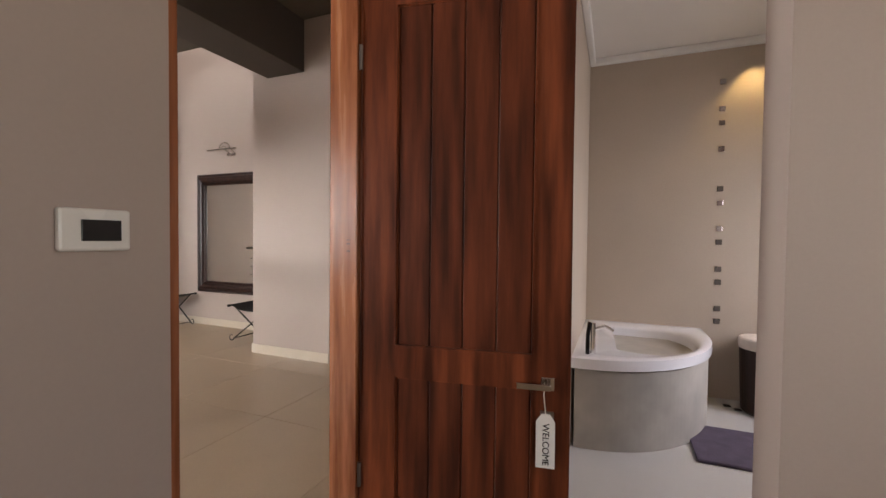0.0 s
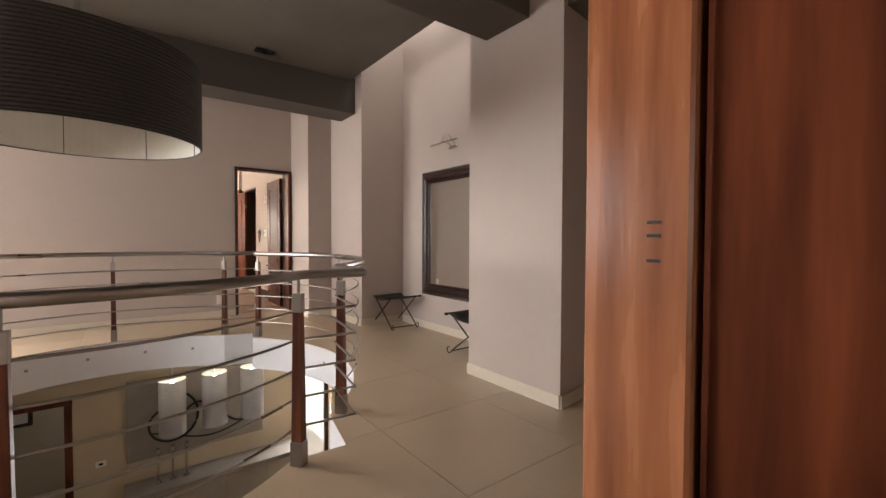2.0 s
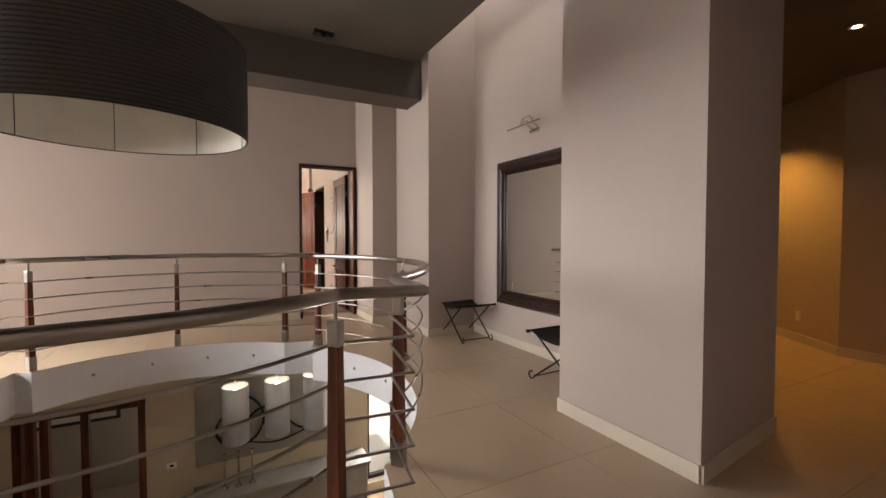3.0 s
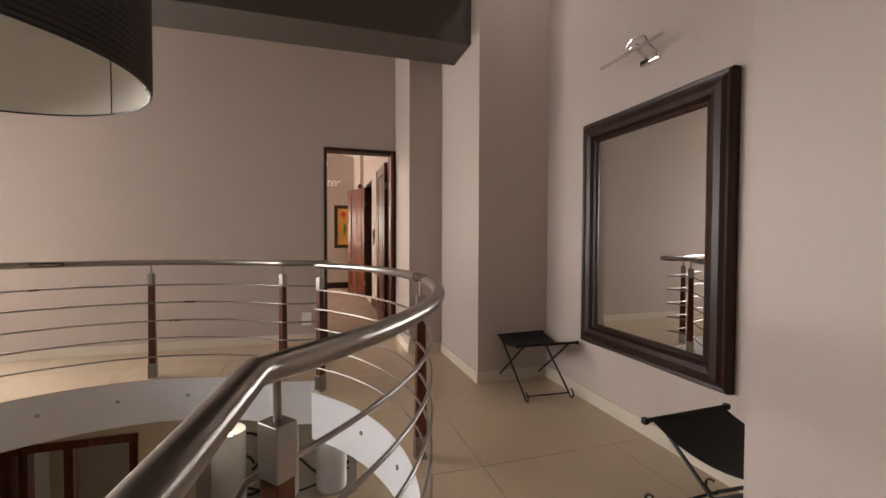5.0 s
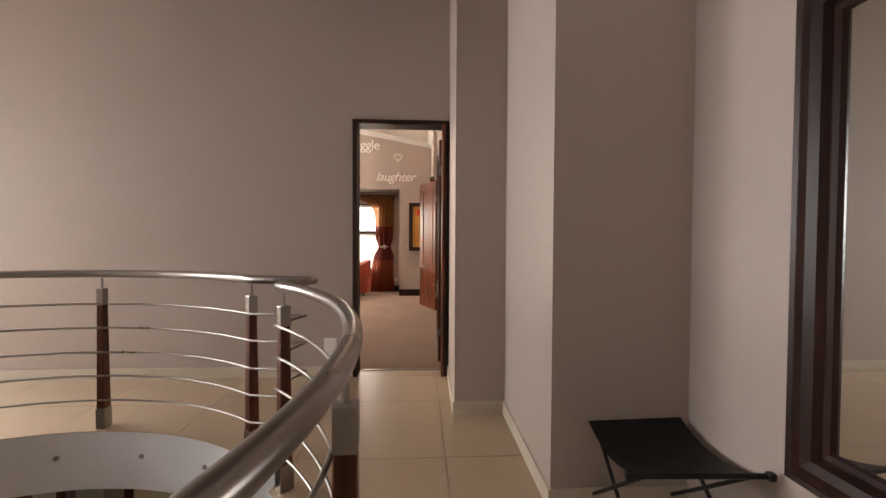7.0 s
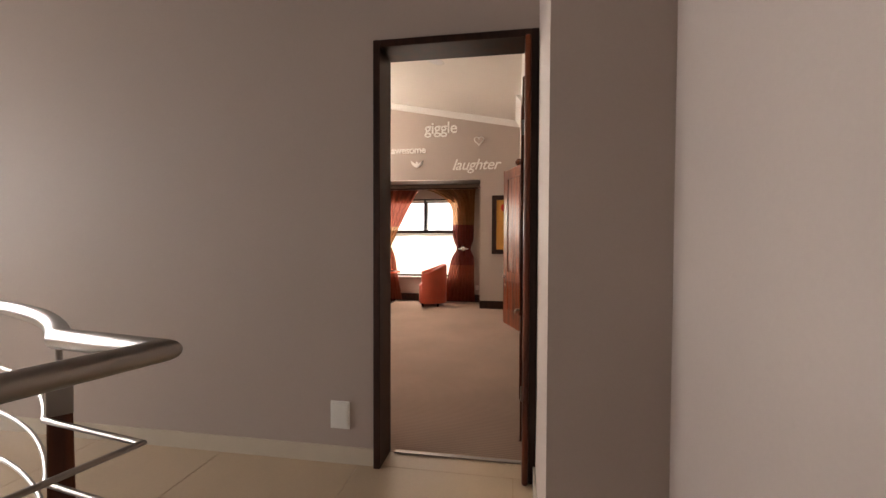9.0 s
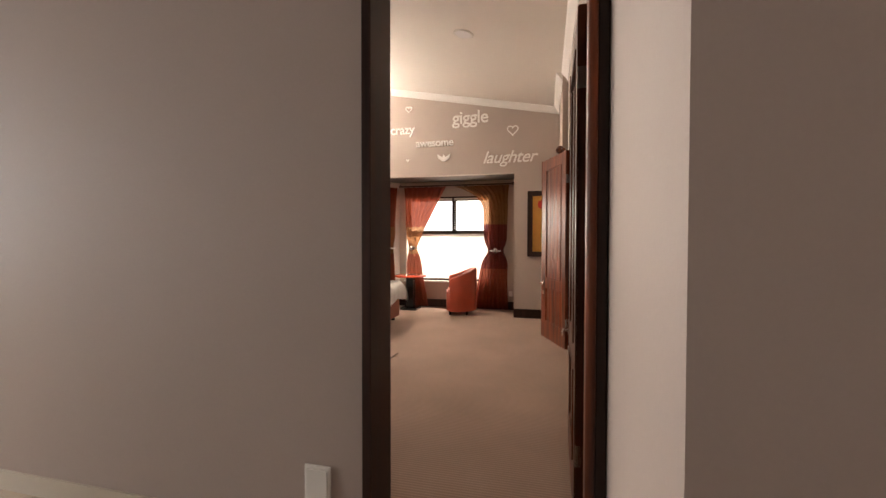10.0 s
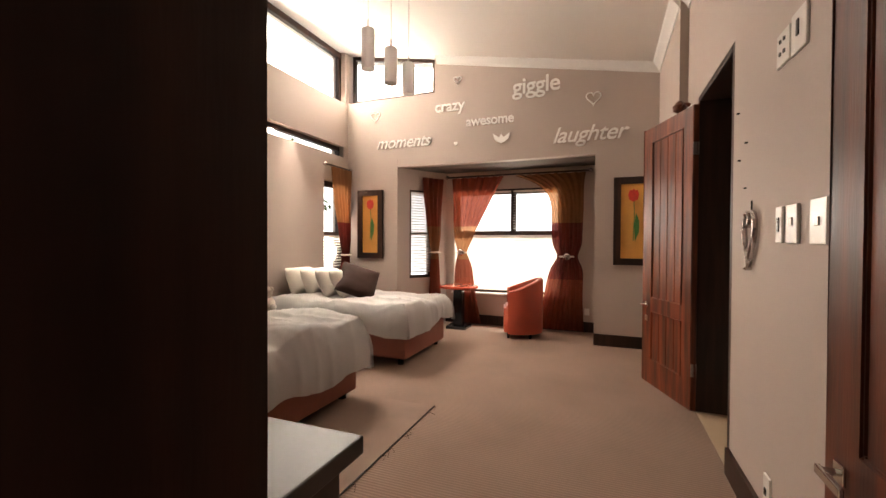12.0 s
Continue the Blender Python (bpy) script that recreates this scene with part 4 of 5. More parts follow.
def cornice(x0, y0, x1, y1, n):
    """A moulded white strip under the sloping ceiling, standing out along n."""
    bm = bmesh.new()
    prof = [(0, 0), (0, -0.10), (0.012, -0.10), (0.02, -0.075), (0.05, -0.04), (0.075, -0.02), (0.085, 0)]
    a = [bm.verts.new((x0 + n[0] * d, y0 + n[1] * d, slope_z(y0 + n[1] * d) + z)) for d, z in prof]
    b = [bm.verts.new((x1 + n[0] * d, y1 + n[1] * d, slope_z(y1 + n[1] * d) + z)) for d, z in prof]
    for i in range(len(a)):
        j = (i + 1) % len(a)
        bm.faces.new((a[i], a[j], b[j], b[i]))
    bm.faces.new(a)
    bm.faces.new(b)
    setting("trim_cornice", bm, WHITE, "white moulded cornice under the sloping ceiling", "trim")


cornice(-13.499, -0.0, -13.499, 2.95, (1, 0))
cornice(-13.5, 2.949, -12.0, 2.949, (0, -1))
cornice(-12.0, 3.019, -8.24, 3.019, (0, -1))
DKSK = "dark stained wooden skirting"
baseboard("baseboard", [(-13.498, 2.215), (-13.498, 2.95)], 0.15, -0.02, FRAMEW, DKSK)
baseboard("baseboard", [(-12.0, 2.948), (-13.48, 2.948)], 0.15, 0.02, FRAMEW, DKSK)
baseboard("baseboard", [(-8.3, 3.018), (-10.55, 3.018)], 0.15, 0.02, FRAMEW, DKSK)
baseboard("baseboard", [(-13.498, -1.54), (-13.498, -0.645)], 0.15, -0.02, FRAMEW, DKSK)

# the bay
setting("wall_bay_back", wall_mesh("x", -14.45, -14.3, -0.14, 2.36, 0, 2.6, [(0.0, 1.75, 0.52, 2.18)]), TAUPE, "taupe back wall of the window bay", "wall")
setting("wall_bay_right", wall_mesh("y", 2.215, 2.36, -14.3, -13.66, 0, 2.6), TAUPE, "taupe side wall of the window bay", "wall")
ang = math.degrees(math.atan2(-0.645 + 0.14, -13.5 + 14.3))
bay_left = setting("wall_bay_left", wall_mesh("y", -0.14, 0.0, 0.0, 0.95, 0, 2.6, [(0.30, 0.72, 0.75, 2.15)]), TAUPE, "taupe canted wall of the window bay", "wall")
bay_left.matrix_world = pose(-14.3, -0.14, 0, 0, 0, ang)
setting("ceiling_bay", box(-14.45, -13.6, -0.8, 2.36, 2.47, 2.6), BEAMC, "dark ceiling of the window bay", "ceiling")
baseboard("baseboard", [(-14.298, -0.14), (-14.298, 2.215)], 0.15, -0.02, FRAMEW, DKSK)
setting("trim_sill", box(-14.45, -14.24, -0.03, 1.80, 0.49, 0.52, 0.006), WHITE, "white window sill", "trim")


def window_frame_yz(name, label, x, y0, y1, z0, z1, bars_y=(), bars_z=(), top=None, w=0.055):
    win = tagged(new(name), label, "window", kind="structure")
    hi = top or (lambda y: z1)
    for a, b in ((y0, y0 + w), (y1 - w, y1)) + tuple((c - w / 2, c + w / 2) for c, _, _ in bars_y):
        lo, up = z0, None
        for c, l, u in bars_y:
            if abs((a + b) / 2 - c) < 1e-6:
                lo, up = l, u
        part("window_frame", box(x - 0.03, x + 0.03, a, b, lo, up or hi((a + b) / 2), 0.004, segments=1), FRAMEW, win)
    part("window_frame", box(x - 0.03, x + 0.03, y0 + w, y1 - w, z0, z0 + w, 0.004, segments=1), FRAMEW, win)
    for c in bars_z:
        part("window_frame", box(x - 0.03, x + 0.03, y0 + w, y1 - w, c - w / 2, c + w / 2, 0.004, segments=1), FRAMEW, win)
    bm = bmesh.new()
    vs = [bm.verts.new((x + dx, y, hi(y) - d)) for dx in (-0.03, 0.03) for y in (y0 + w, y1 - w) for d in (0, w)]
    for f in ((0, 1, 3, 2), (4, 6, 7, 5), (0, 4, 5, 1), (2, 3, 7, 6), (0, 2, 6, 4), (1, 5, 7, 3)):
        bm.faces.new([vs[i] for i in f])
    part("window_frame", bm, FRAMEW, win)
    bm = bmesh.new()
    vs = [bm.verts.new((x + dx, y, z)) for dx in (-0.003, 0.003) for y, z in ((y0, z0), (y1, z0), (y1, hi(y1) - 0.01), (y0, hi(y0) - 0.01))]
    for f in ((0, 1, 2, 3), (4, 5, 6, 7), (0, 1, 5, 4), (1, 2, 6, 5), (2, 3, 7, 6), (3, 0, 4, 7)):
        bm.faces.new([vs[i] for i in f])
    pane = part("pane", bm, GLASS, win)
    pane.visible_shadow = False
    return win


window_frame_yz("window_1", "dark framed bay window with two sashes over a large pane", -14.37, 0.0, 1.75, 0.52, 2.18, [(0.98, 1.47, 2.18)], [1.47], w=0.085)
window_frame_yz("window_3", "dark framed high window under the sloping ceiling", -13.6, -1.50, -0.04, 3.54, 4.2, top=lambda y: slope_z(y) - 0.0)
for nm, lab, x0, x1, z0, z1, bz in (("window_4", "dark framed high clerestory window", -13.42, -11.75, 3.52, 4.33, ()), ("window_5", "narrow dark framed slot window", -13.38, -10.9, 2.66, 2.83, ()),
                                   ("window_6", "narrow dark framed bedroom window", -13.42, -12.88, 0.85, 2.25, (1.45,))):
    win = tagged(new(nm), lab, "window", kind="structure")
    w = 0.055 if nm != "window_5" else 0.03
    for a, b, lo, hi in ((x0, x0 + w, z0, z1), (x1 - w, x1, z0, z1), (x0 + w, x1 - w, z0, z0 + w * 0.6), (x0 + w, x1 - w, z1 - w - 0.03, z1)) + tuple((x0 + w, x1 - w, c - 0.03, c + 0.03) for c in bz):
        part("window_frame", box(a, b, -1.70, -1.62, lo, hi, 0.004, segments=1), FRAMEW, win)
    part("pane", box(x0, x1, -1.663, -1.657, z0, z1), GLASS, win).visible_shadow = False
win = tagged(new("window_7"), "narrow dark framed window in the canted bay wall", "window", kind="structure")
win.matrix_world = pose(-14.3, -0.14, 0, 0, 0, ang)
for a, b, lo, hi in ((0.30, 0.35, 0.75, 2.15), (0.67, 0.72, 0.75, 2.15), (0.35, 0.67, 0.75, 0.80), (0.35, 0.67, 2.10, 2.15), (0.35, 0.67, 1.45, 1.50)):
    part("window_frame", box(a, b, -0.10, -0.03, lo, hi, 0.004, segments=1), FRAMEW, win)
part("pane", box(0.33, 0.69, -0.068, -0.062, 0.77, 2.13), GLASS, win).visible_shadow = False


def blind(m, w, z0, z1, label, tilt=62, pitch=0.042):
    """A slatted blind that hangs in the plane y = 0, w wide from x = 0."""
    bl = thing("slatted_blind", label, "blind", "window blinds", m)
    bm = box(0, w, -0.015, 0.015, z1 - 0.03, z1, 0.003)
    part("headrail", bm, PLASTIC, bl)
    n = int((z1 - z0 - 0.04) / pitch)
    proto = None
    for i in range(n):
        z = z1 - 0.05 - i * pitch
        if proto is None:
            proto = part("slat", box(0, w, -0.024, 0.024, -0.0012, 0.0012), BLIND, bl)
            sl = proto
        else:
            sl = new("slat", proto.data)
            sl.parent = bl
        sl.matrix_basis = pose(0, 0, z, tilt, 0, 0)
    return bl


blind(pose(-14.26, 0.06, 0, 0, 0, 90), 0.90, 1.50, 2.14, "white slatted blind over the upper sash", tilt=12)
blind(pose(-14.26, 1.0, 0, 0, 0, 90), 0.72, 1.50, 2.14, "white slatted blind over the upper sash", tilt=12)
blind(pose(-14.26, 0.03, 0, 0, 0, 90), 1.69, 0.54, 1.44, "white slatted blind over the large pane", tilt=70)
blind(pose(-14.3, -0.14, 0, 0, 0, ang) @ pose(0.33, -0.012, 0), 0.36, 0.78, 2.12, "white slatted blind in the canted window", tilt=35)
blind(pose(-13.40, -1.60, 0), 0.5, 0.88, 1.42, "white slatted blind in the narrow window", tilt=25)


def curtain(m, width, z_top, z_tie, z_bot, pull, bands, folds, label, tie_w=0.16, gather=0.9):
    """A tied-back curtain in the plane y = 0; it gathers at the tie towards x = pull."""
    cu = thing("curtain", label, "curtain", "voile curtains", m)
    cuts = [z_top] + [b[0] for b in bands]
    for (z1, z0, material) in [(cuts[i], bands[i][0], bands[i][1]) for i in range(len(bands))]:
        bm = bmesh.new()
        nu, nv = folds * 8, max(6, int((z1 - z0) / 0.05))
        grid = []
        for j in range(nv + 1):
            z = z1 + (z0 - z1) * j / nv
            if z > z_tie:
                k = ((z - z_tie) / (z_top - z_tie)) ** gather
            else:
                k = 0.35 * min(1, (z_tie - z) / max(z_tie - z_bot, 0.1))
            w = tie_w + (width - tie_w) * k
            pinch = 0.32 * math.exp(-((z - z_tie) / 0.13) ** 2)
            row = []
            for i in range(nu + 1):
                u = i / nu
                x = (pull - tie_w / 2) * (1 - k) + (u + (0.5 - u) * pinch) * w
                wob = 0.03 * math.sin(u * folds * 2 * math.pi + 0.6 * math.sin(z * 3)) + 0.012 * noise.noise((u * 9, z * 2.5, folds))
                row.append(bm.verts.new((x + 0.006 * math.sin(z * 7 + u * 20), wob, z)))
            grid.append(row)
        for j in range(nv):
            for i in range(nu):
                bm.faces.new((grid[j][i], grid[j][i + 1], grid[j + 1][i + 1], grid[j + 1][i]))
        part("panel", bm, material, cu, smooth=True)
    bm = bmesh.new()
    part("tieback", tube([(pull + 0.10 * math.cos(a), 0.055 * math.sin(a), z_tie) for a in [k * math.pi / 8 for k in range(16)]], 0.012, 8, closed=True), PILLOW, cu)
    bm = lathe([(0.035, 0.0), (0.05, 0.008), (0.03, 0.018), (0.012, 0.02)], 20)
    bmesh.ops.transform(bm, verts=bm.verts, matrix=Matrix.Translation((pull, -0.06, z_tie)) @ Matrix.Rotation(radians(90), 4, "X"))
    part("medallion", bm, SILVER, cu, "round silver tie-back medallion")
    return cu


BANDS = [(1.58, CLOTHR), (1.05, CLOTHG), (0.03, CLOTHR)]
BANDS2 = [(1.62, CLOTHG), (0.78, CLOTHD), (0.03, CLOTHR)]
curtain(pose(-14.18, 0.0, 0, 0, 0, 90), 0.86, 2.36, 1.16, 0.03, 0.18, BANDS, 7, "rust and gold voile curtain tied back at the bay window", 0.24, 1.25)
curtain(pose(-14.18, 1.02, 0, 0, 0, 90), 1.06, 2.36, 1.12, 0.03, 0.80, BANDS2, 8, "gold and burgundy voile curtain tied back at the bay window", 0.44, 7.0)
curtain(pose(-14.3, -0.14, 0, 0, 0, ang) @ pose(0.10, -0.10 + 0.22 * -1 + 0.2, 0) @ pose(0, 0.16, 0), 0.42, 2.36, 1.16, 0.03, 0.16, BANDS, 4, "rust and gold voile curtain at the canted window")
curtain(pose(-13.42, -1.44, 0), 0.5, 2.44, 1.12, 0.7, 0.12, [(1.62, CLOTHG), (0.7, CLOTHD)], 5, "gold and burgundy voile curtain in the room's corner")
for pts, lab in (([(-14.18, -0.08, 2.38), (-14.18, 2.14, 2.38)], "dark curtain rod across the bay"), ([(-13.45, -1.46, 2.46), (-12.8, -1.46, 2.46)], "dark curtain rod in the corner")):
    rod = thing("curtain_rod", lab, "curtain rod")
    part("rod", tube(pts, 0.014, 10), FRAMEW, rod)
    for p in pts:
        bm = bmesh.new()
        bmesh.ops.create_uvsphere(bm, u_segments=14, v_segments=8, radius=0.032, matrix=Matrix.Translation(p))
        part("finial", bm, SILVER, rod, smooth=True)

# words on the wall
ON_WALL = lambda y, z: pose(-13.494, y, z, 90, 0, 90)
for words, y, z, size, shear, bold in (("giggle", 1.454, 3.454, 0.31, 0.0, 0.003), ("crazy", 0.207, 3.309, 0.23, 0.0, 0.003), ("awesome", 0.81, 3.05, 0.19, 0.0, 0.003),
                                       ("laughter", 2.12, 2.738, 0.29, 0.35, 0.002), ("moments", -0.556, 2.846, 0.25, 0.35, 0.002)):
    tagged(lettering("wall_word", words, size, ON_WALL(y, z), WORDW, 0.011, shear, bold), "white cut-out wooden word fixed on the wall", "wall word", "words on the wall")


def heart_points(s, n=28):
    return [(s * 16 * math.sin(t) ** 3 / 17, s * (13 * math.cos(t) - 5 * math.cos(2 * t) - 2 * math.cos(3 * t) - math.cos(4 * t)) / 17) for t in [2 * math.pi * i / n for i in range(n)]]


for y, z, s, full in ((-1.03, 3.288, 0.085, False), (0.329, 3.676, 0.06, False), (2.186, 3.196, 0.095, False), (0.308, 2.759, 0.035, True)):
    if full:
        bm = prism(heart_points(s), 0.0, 0.012)
    else:
        bm = tube([(a, b, 0.006) for a, b in heart_points(s)], 0.009, 6, closed=True)
    ob = mesh_object("wall_heart", bm, WORDW)
    ob.matrix_world = ON_WALL(y, z)
    tagged(ob, "white cut-out heart fixed on the wall", "wall heart", "hearts on the wall")
bm = bmesh.new()
for s in (-1, 1):
    bird = [(0, 0.05), (s * 0.03, 0.0), (s * 0.12, 0.06), (s * 0.10, -0.02), (s * 0.05, -0.06), (0, -0.08)]
    prism(bird if s > 0 else bird[::-1], 0.0, 0.012, bm)
ob = mesh_object("wall_bird", bm, WORDW)
ob.matrix_world = ON_WALL(0.98, 2.79)
tagged(ob, "white cut-out winged bird fixed on the wall", "wall ornament")


def tulip_picture(y0, y1, z0, z1):
    pc = thing("tulip_painting", "tall red tulip painting on amber ground, black frame", "painting", "tulip paintings", pose(-13.499, y0, z0))
    w, h = y1 - y0, z1 - z0
    bm = wall_mesh("x", 0.0, 0.035, 0, w, 0, h, [(0.085, w - 0.085, 0.085, h - 0.085)])
    part("frame", bm, FRAMEW, pc, "wide black brown frame")
    part("canvas", box(0.004, 0.016, 0.08, w - 0.08, 0.08, h - 0.08), GOLDP, pc, "amber painted canvas")
    c = w / 2
    part("stem", tube([(0.017, c, h * 0.80), (0.017, c + 0.012, h * 0.6), (0.017, c, h * 0.28)], 0.005, 6), TULIPG, pc)
    bm = bmesh.new()
    fl = [(0, -0.09), (0.05, -0.06), (0.062, 0.0), (0.045, 0.06), (0.02, 0.05), (0, 0.075), (-0.02, 0.05), (-0.045, 0.06), (-0.062, 0.0), (-0.05, -0.06)]
    prism(fl, 0.0, 0.006, bm)
    bmesh.ops.transform(bm, verts=bm.verts, matrix=Matrix.Translation((0.016, c, h * 0.80)) @ pose(0, 0, 0, 90, 0, 90))
    part("bloom", bm, TULIPR, pc)
    bm = prism([(0, -0.20), (0.045, -0.08), (0.05, 0.05), (0.01, 0.16), (-0.012, 0.0)], 0.0, 0.006)
    bmesh.ops.transform(bm, verts=bm.verts, matrix=Matrix.Translation((0.016, c + 0.02, h * 0.45)) @ pose(0, 0, 0, 90, 0, 90))
    part("leaf", bm, TULIPG, pc)


tulip_picture(-1.34, -0.89, 1.07, 2.135)
tulip_picture(2.44, 2.90, 1.045, 2.15)


# beds
def draped(bm, x0, x1, y0, y1, top, drop, seed, rise=0.07):
    """A duvet that lies puffed on a mattress and hangs over both sides and the foot (y1), with creases and folds."""
    nx, ny = 84, 96
    X0, X1, Y1 = x0 - 0.34, x1 + 0.34, y1 + 0.38
    ridge = lambda p, q, s: (1 - abs(noise.noise((p, q, s)))) ** 6
    grid = []
    for i in range(nx + 1):
        row = []
        for j in range(ny + 1):
            x, y = X0 + (X1 - X0) * i / nx, y0 + (Y1 - y0) * j / ny
            over, oy = max(x0 - x, x - x1, 0), max(y - y1, 0)
            d = math.hypot(over, oy)
            k = min(1.0, d / 0.34)
            side = -1 if x < x0 else 1 if x > x1 else 0
            out = 0.03 + 0.10 * math.sin(min(1.0, k * 1.3) * math.pi / 2)
            px = max(min(x, x1), x0) + side * (out if over else 0)
            py = min(y, y1) + (out if oy else 0)
            run = x if oy > over else y
            fold = 0.065 * k * noise.noise((run * 3.6, seed, 0.2)) + 0.02 * k * ridge(run * 3.5, seed, 1.7)
            hem = 1 + 0.40 * noise.noise((run * 1.8, seed + 4, 0))
            z = top - drop * k ** 1.35 * hem + rise * (1 - k) * (0.6 + noise.noise((x * 2.1, y * 2.3, seed)))
            crease = 0.016 * noise.noise((x * 6 + y * 3, y * 5 - x * 2, seed + 2)) + 0.018 * ridge(x * 4.5 + 2.5 * y, y * 1.6 - x, seed + 9) + 0.008 * ridge(x * 7 - 4 * y, y * 4, seed + 3)
            if over > oy:
                px += fold * side
            elif oy:
                py += fold
            row.append(bm.verts.new((px, py, max(z + crease * (1 - 0.5 * k), 0.12))))
        grid.append(row)
    for i in range(nx):
        for j in range(ny):
            bm.faces.new((grid[i][j], grid[i + 1][j], grid[i + 1][j + 1], grid[i][j + 1]))
    bmesh.ops.solidify(bm, geom=bm.faces[:], thickness=0.015)
    return bm


for seed, (bx0, bx1) in enumerate(((-12.83, -11.70), (-10.78, -9.65))):
    bed = thing("bed", "single bed with rust upholstered base and mattress", "bed", "twin beds")
    part("base", box(bx0, bx1, -1.50, 0.39, 0.07, 0.34, 0.015), BEDBASE, bed, "rust upholstered bed base")
    part("mattress", box(bx0 + 0.01, bx1 - 0.01, -1.50, 0.38, 0.34, 0.56, 0.03), LINEN, bed)
    for x in (bx0 + 0.08, bx1 - 0.08):
        for y in (-1.4, 0.30):
            part("castor", cylinder(0.035, 0.03, 0.0, 0.075, 14, x, y), BLACKG, bed)
    dv = mesh_object("duvet", draped(bmesh.new(), bx0 + 0.03, bx1 - 0.03, -1.45, 0.34, 0.60, 0.26 + 0.08 * seed, 3.1 + seed * 5, 0.07 + 0.05 * seed), LINEN, smooth=True)
    tagged(dv, "rumpled white duvet spread over the single bed", "duvet", "white duvets")


def cushion(name, m, w, h, t, material, label, category):
    tops = []
    for sgn in (1, -1):
        rows = []
        for i in range(15):
            row = []
            for j in range(15):
                u, q = i / 7 - 1, j / 7 - 1
                bulge = ((1 - u ** 4) * (1 - q ** 4)) ** 0.55
                row.append((u * w / 2, q * h / 2, sgn * t / 2 * bulge + 0.008 * noise.noise((u * 3, q * 3, sgn * 2))))
            rows.append(row)
        tops.append(rows)
    bm = bmesh.new()
    for rows in tops:
        g = [[bm.verts.new(p) for p in row] for row in rows]
        for i in range(14):
            for j in range(14):
                bm.faces.new((g[i][j], g[i + 1][j], g[i + 1][j + 1], g[i][j + 1]))
    bmesh.ops.remove_doubles(bm, verts=bm.verts, dist=0.012)
    ob = mesh_object(name, bm, material, smooth=True)
    ob.matrix_world = m
    return tagged(ob, label, category)


for i, y in enumerate((-1.40, -1.16, -0.93, -0.72)):
    cushion("pillow", pose(-12.24, y, 0.80, 113 + 3 * i, 0, 3 * i - 4), 0.46, 0.38, 0.19, PILLOW, "plump cream pillow leaning on the bed", "pillow")
cushion("brown_cushion", pose(-12.24, -0.54, 0.83, 128, 0, -41) @ pose(0, 0, 0, 0, 0, 24), 0.48, 0.46, 0.13, BROWNC, "dark brown satin scatter cushion on the bed", "cushion")
toy = bmesh.new()
for cx, cy, cz, r in ((0, 0, 0.13, 0.13), (0, 0.02, 0.30, 0.10), (0.07, 0.0, 0.35, 0.04), (-0.07, 0.0, 0.35, 0.04), (0.0, 0.11, 0.28, 0.05), (0.11, 0.06, 0.10, 0.05), (-0.11, 0.06, 0.10, 0.05)):
    bmesh.ops.create_uvsphere(toy, u_segments=16, v_segments=10, radius=r, matrix=Matrix.Translation((cx, cy, cz)))
ob = mesh_object("plush_toy", toy, TOY, smooth=True)
ob.matrix_world = pose(-10.84, -0.66, 0.63, 0, 0, -60) @ Matrix.Scale(0.66, 4)
tagged(ob, "pale plush toy sitting on the bed", "toy")

# table and chair in the bay
tb = thing("side_table", "small round red lacquered table on a dark pedestal", "table", at=pose(-13.86, 0.24, 0))
part("tabletop", lathe([(0.28, 0.62), (0.30, 0.625), (0.30, 0.652), (0.285, 0.66)], 40), REDTOP, tb, "round red lacquered top")
part("pedestal", box(-0.07, 0.07, -0.07, 0.07, 0.04, 0.62, 0.008), BLACKG, tb)
part("base", box(-0.16, 0.16, -0.16, 0.16, 0.0, 0.05, 0.012), BLACKG, tb)

ch = thing("tub_chair", "red leather tub armchair on small castors", "armchair", at=pose(-13.70, 1.20, 0, 0, 0, 14))
NB = 30
bm = bmesh.new()
rings = []
for i in range(NB + 1):
    a = radians(-28 + 236 * i / NB)
    back = math.sin(a) if math.sin(a) > 0 else 0
    h = 0.62 + 0.21 * (0.5 + 0.5 * math.sin(a)) ** 1.3
    c, s = math.cos(a), math.sin(a)
    ro, ri = 0.335, 0.27
    rings.append([bm.verts.new((r * c * 0.98, r * s, z)) for r, z in ((ro, 0.07), (ro + 0.005, h - 0.03), (ro - 0.012, h), (ri + 0.012, h), (ri, h - 0.03), (ri, 0.07))])
for a, b in zip(rings, rings[1:]):
    for k in range(6):
        bm.faces.new((a[k], a[(k + 1) % 6], b[(k + 1) % 6], b[k]))
bm.faces.new(rings[0])
bm.faces.new(rings[-1])
part("backrest", bm, REDL, ch, "curved red leather back and arms", smooth=True)
seat_pts = [(0.275 * math.cos(radians(a)), 0.275 * math.sin(radians(a))) for a in range(-50, 231, 10)]
bm = prism(seat_pts, 0.08, 0.44)
bmesh.ops.bevel(bm, geom=[e for e in bm.edges if abs(e.verts[0].co.z - e.verts[1].co.z) < 1e-4 and e.verts[0].co.z > 0.3], offset=0.03, segments=3, affect="EDGES")
part("seat", bm, REDL, ch, smooth=True)
for a in (-35, 35, 145, 215):
    part("castor", cylinder(0.02, 0.02, 0.0, 0.075, 12, 0.26 * math.cos(radians(a)), 0.26 * math.sin(radians(a))), BLACKG, ch)

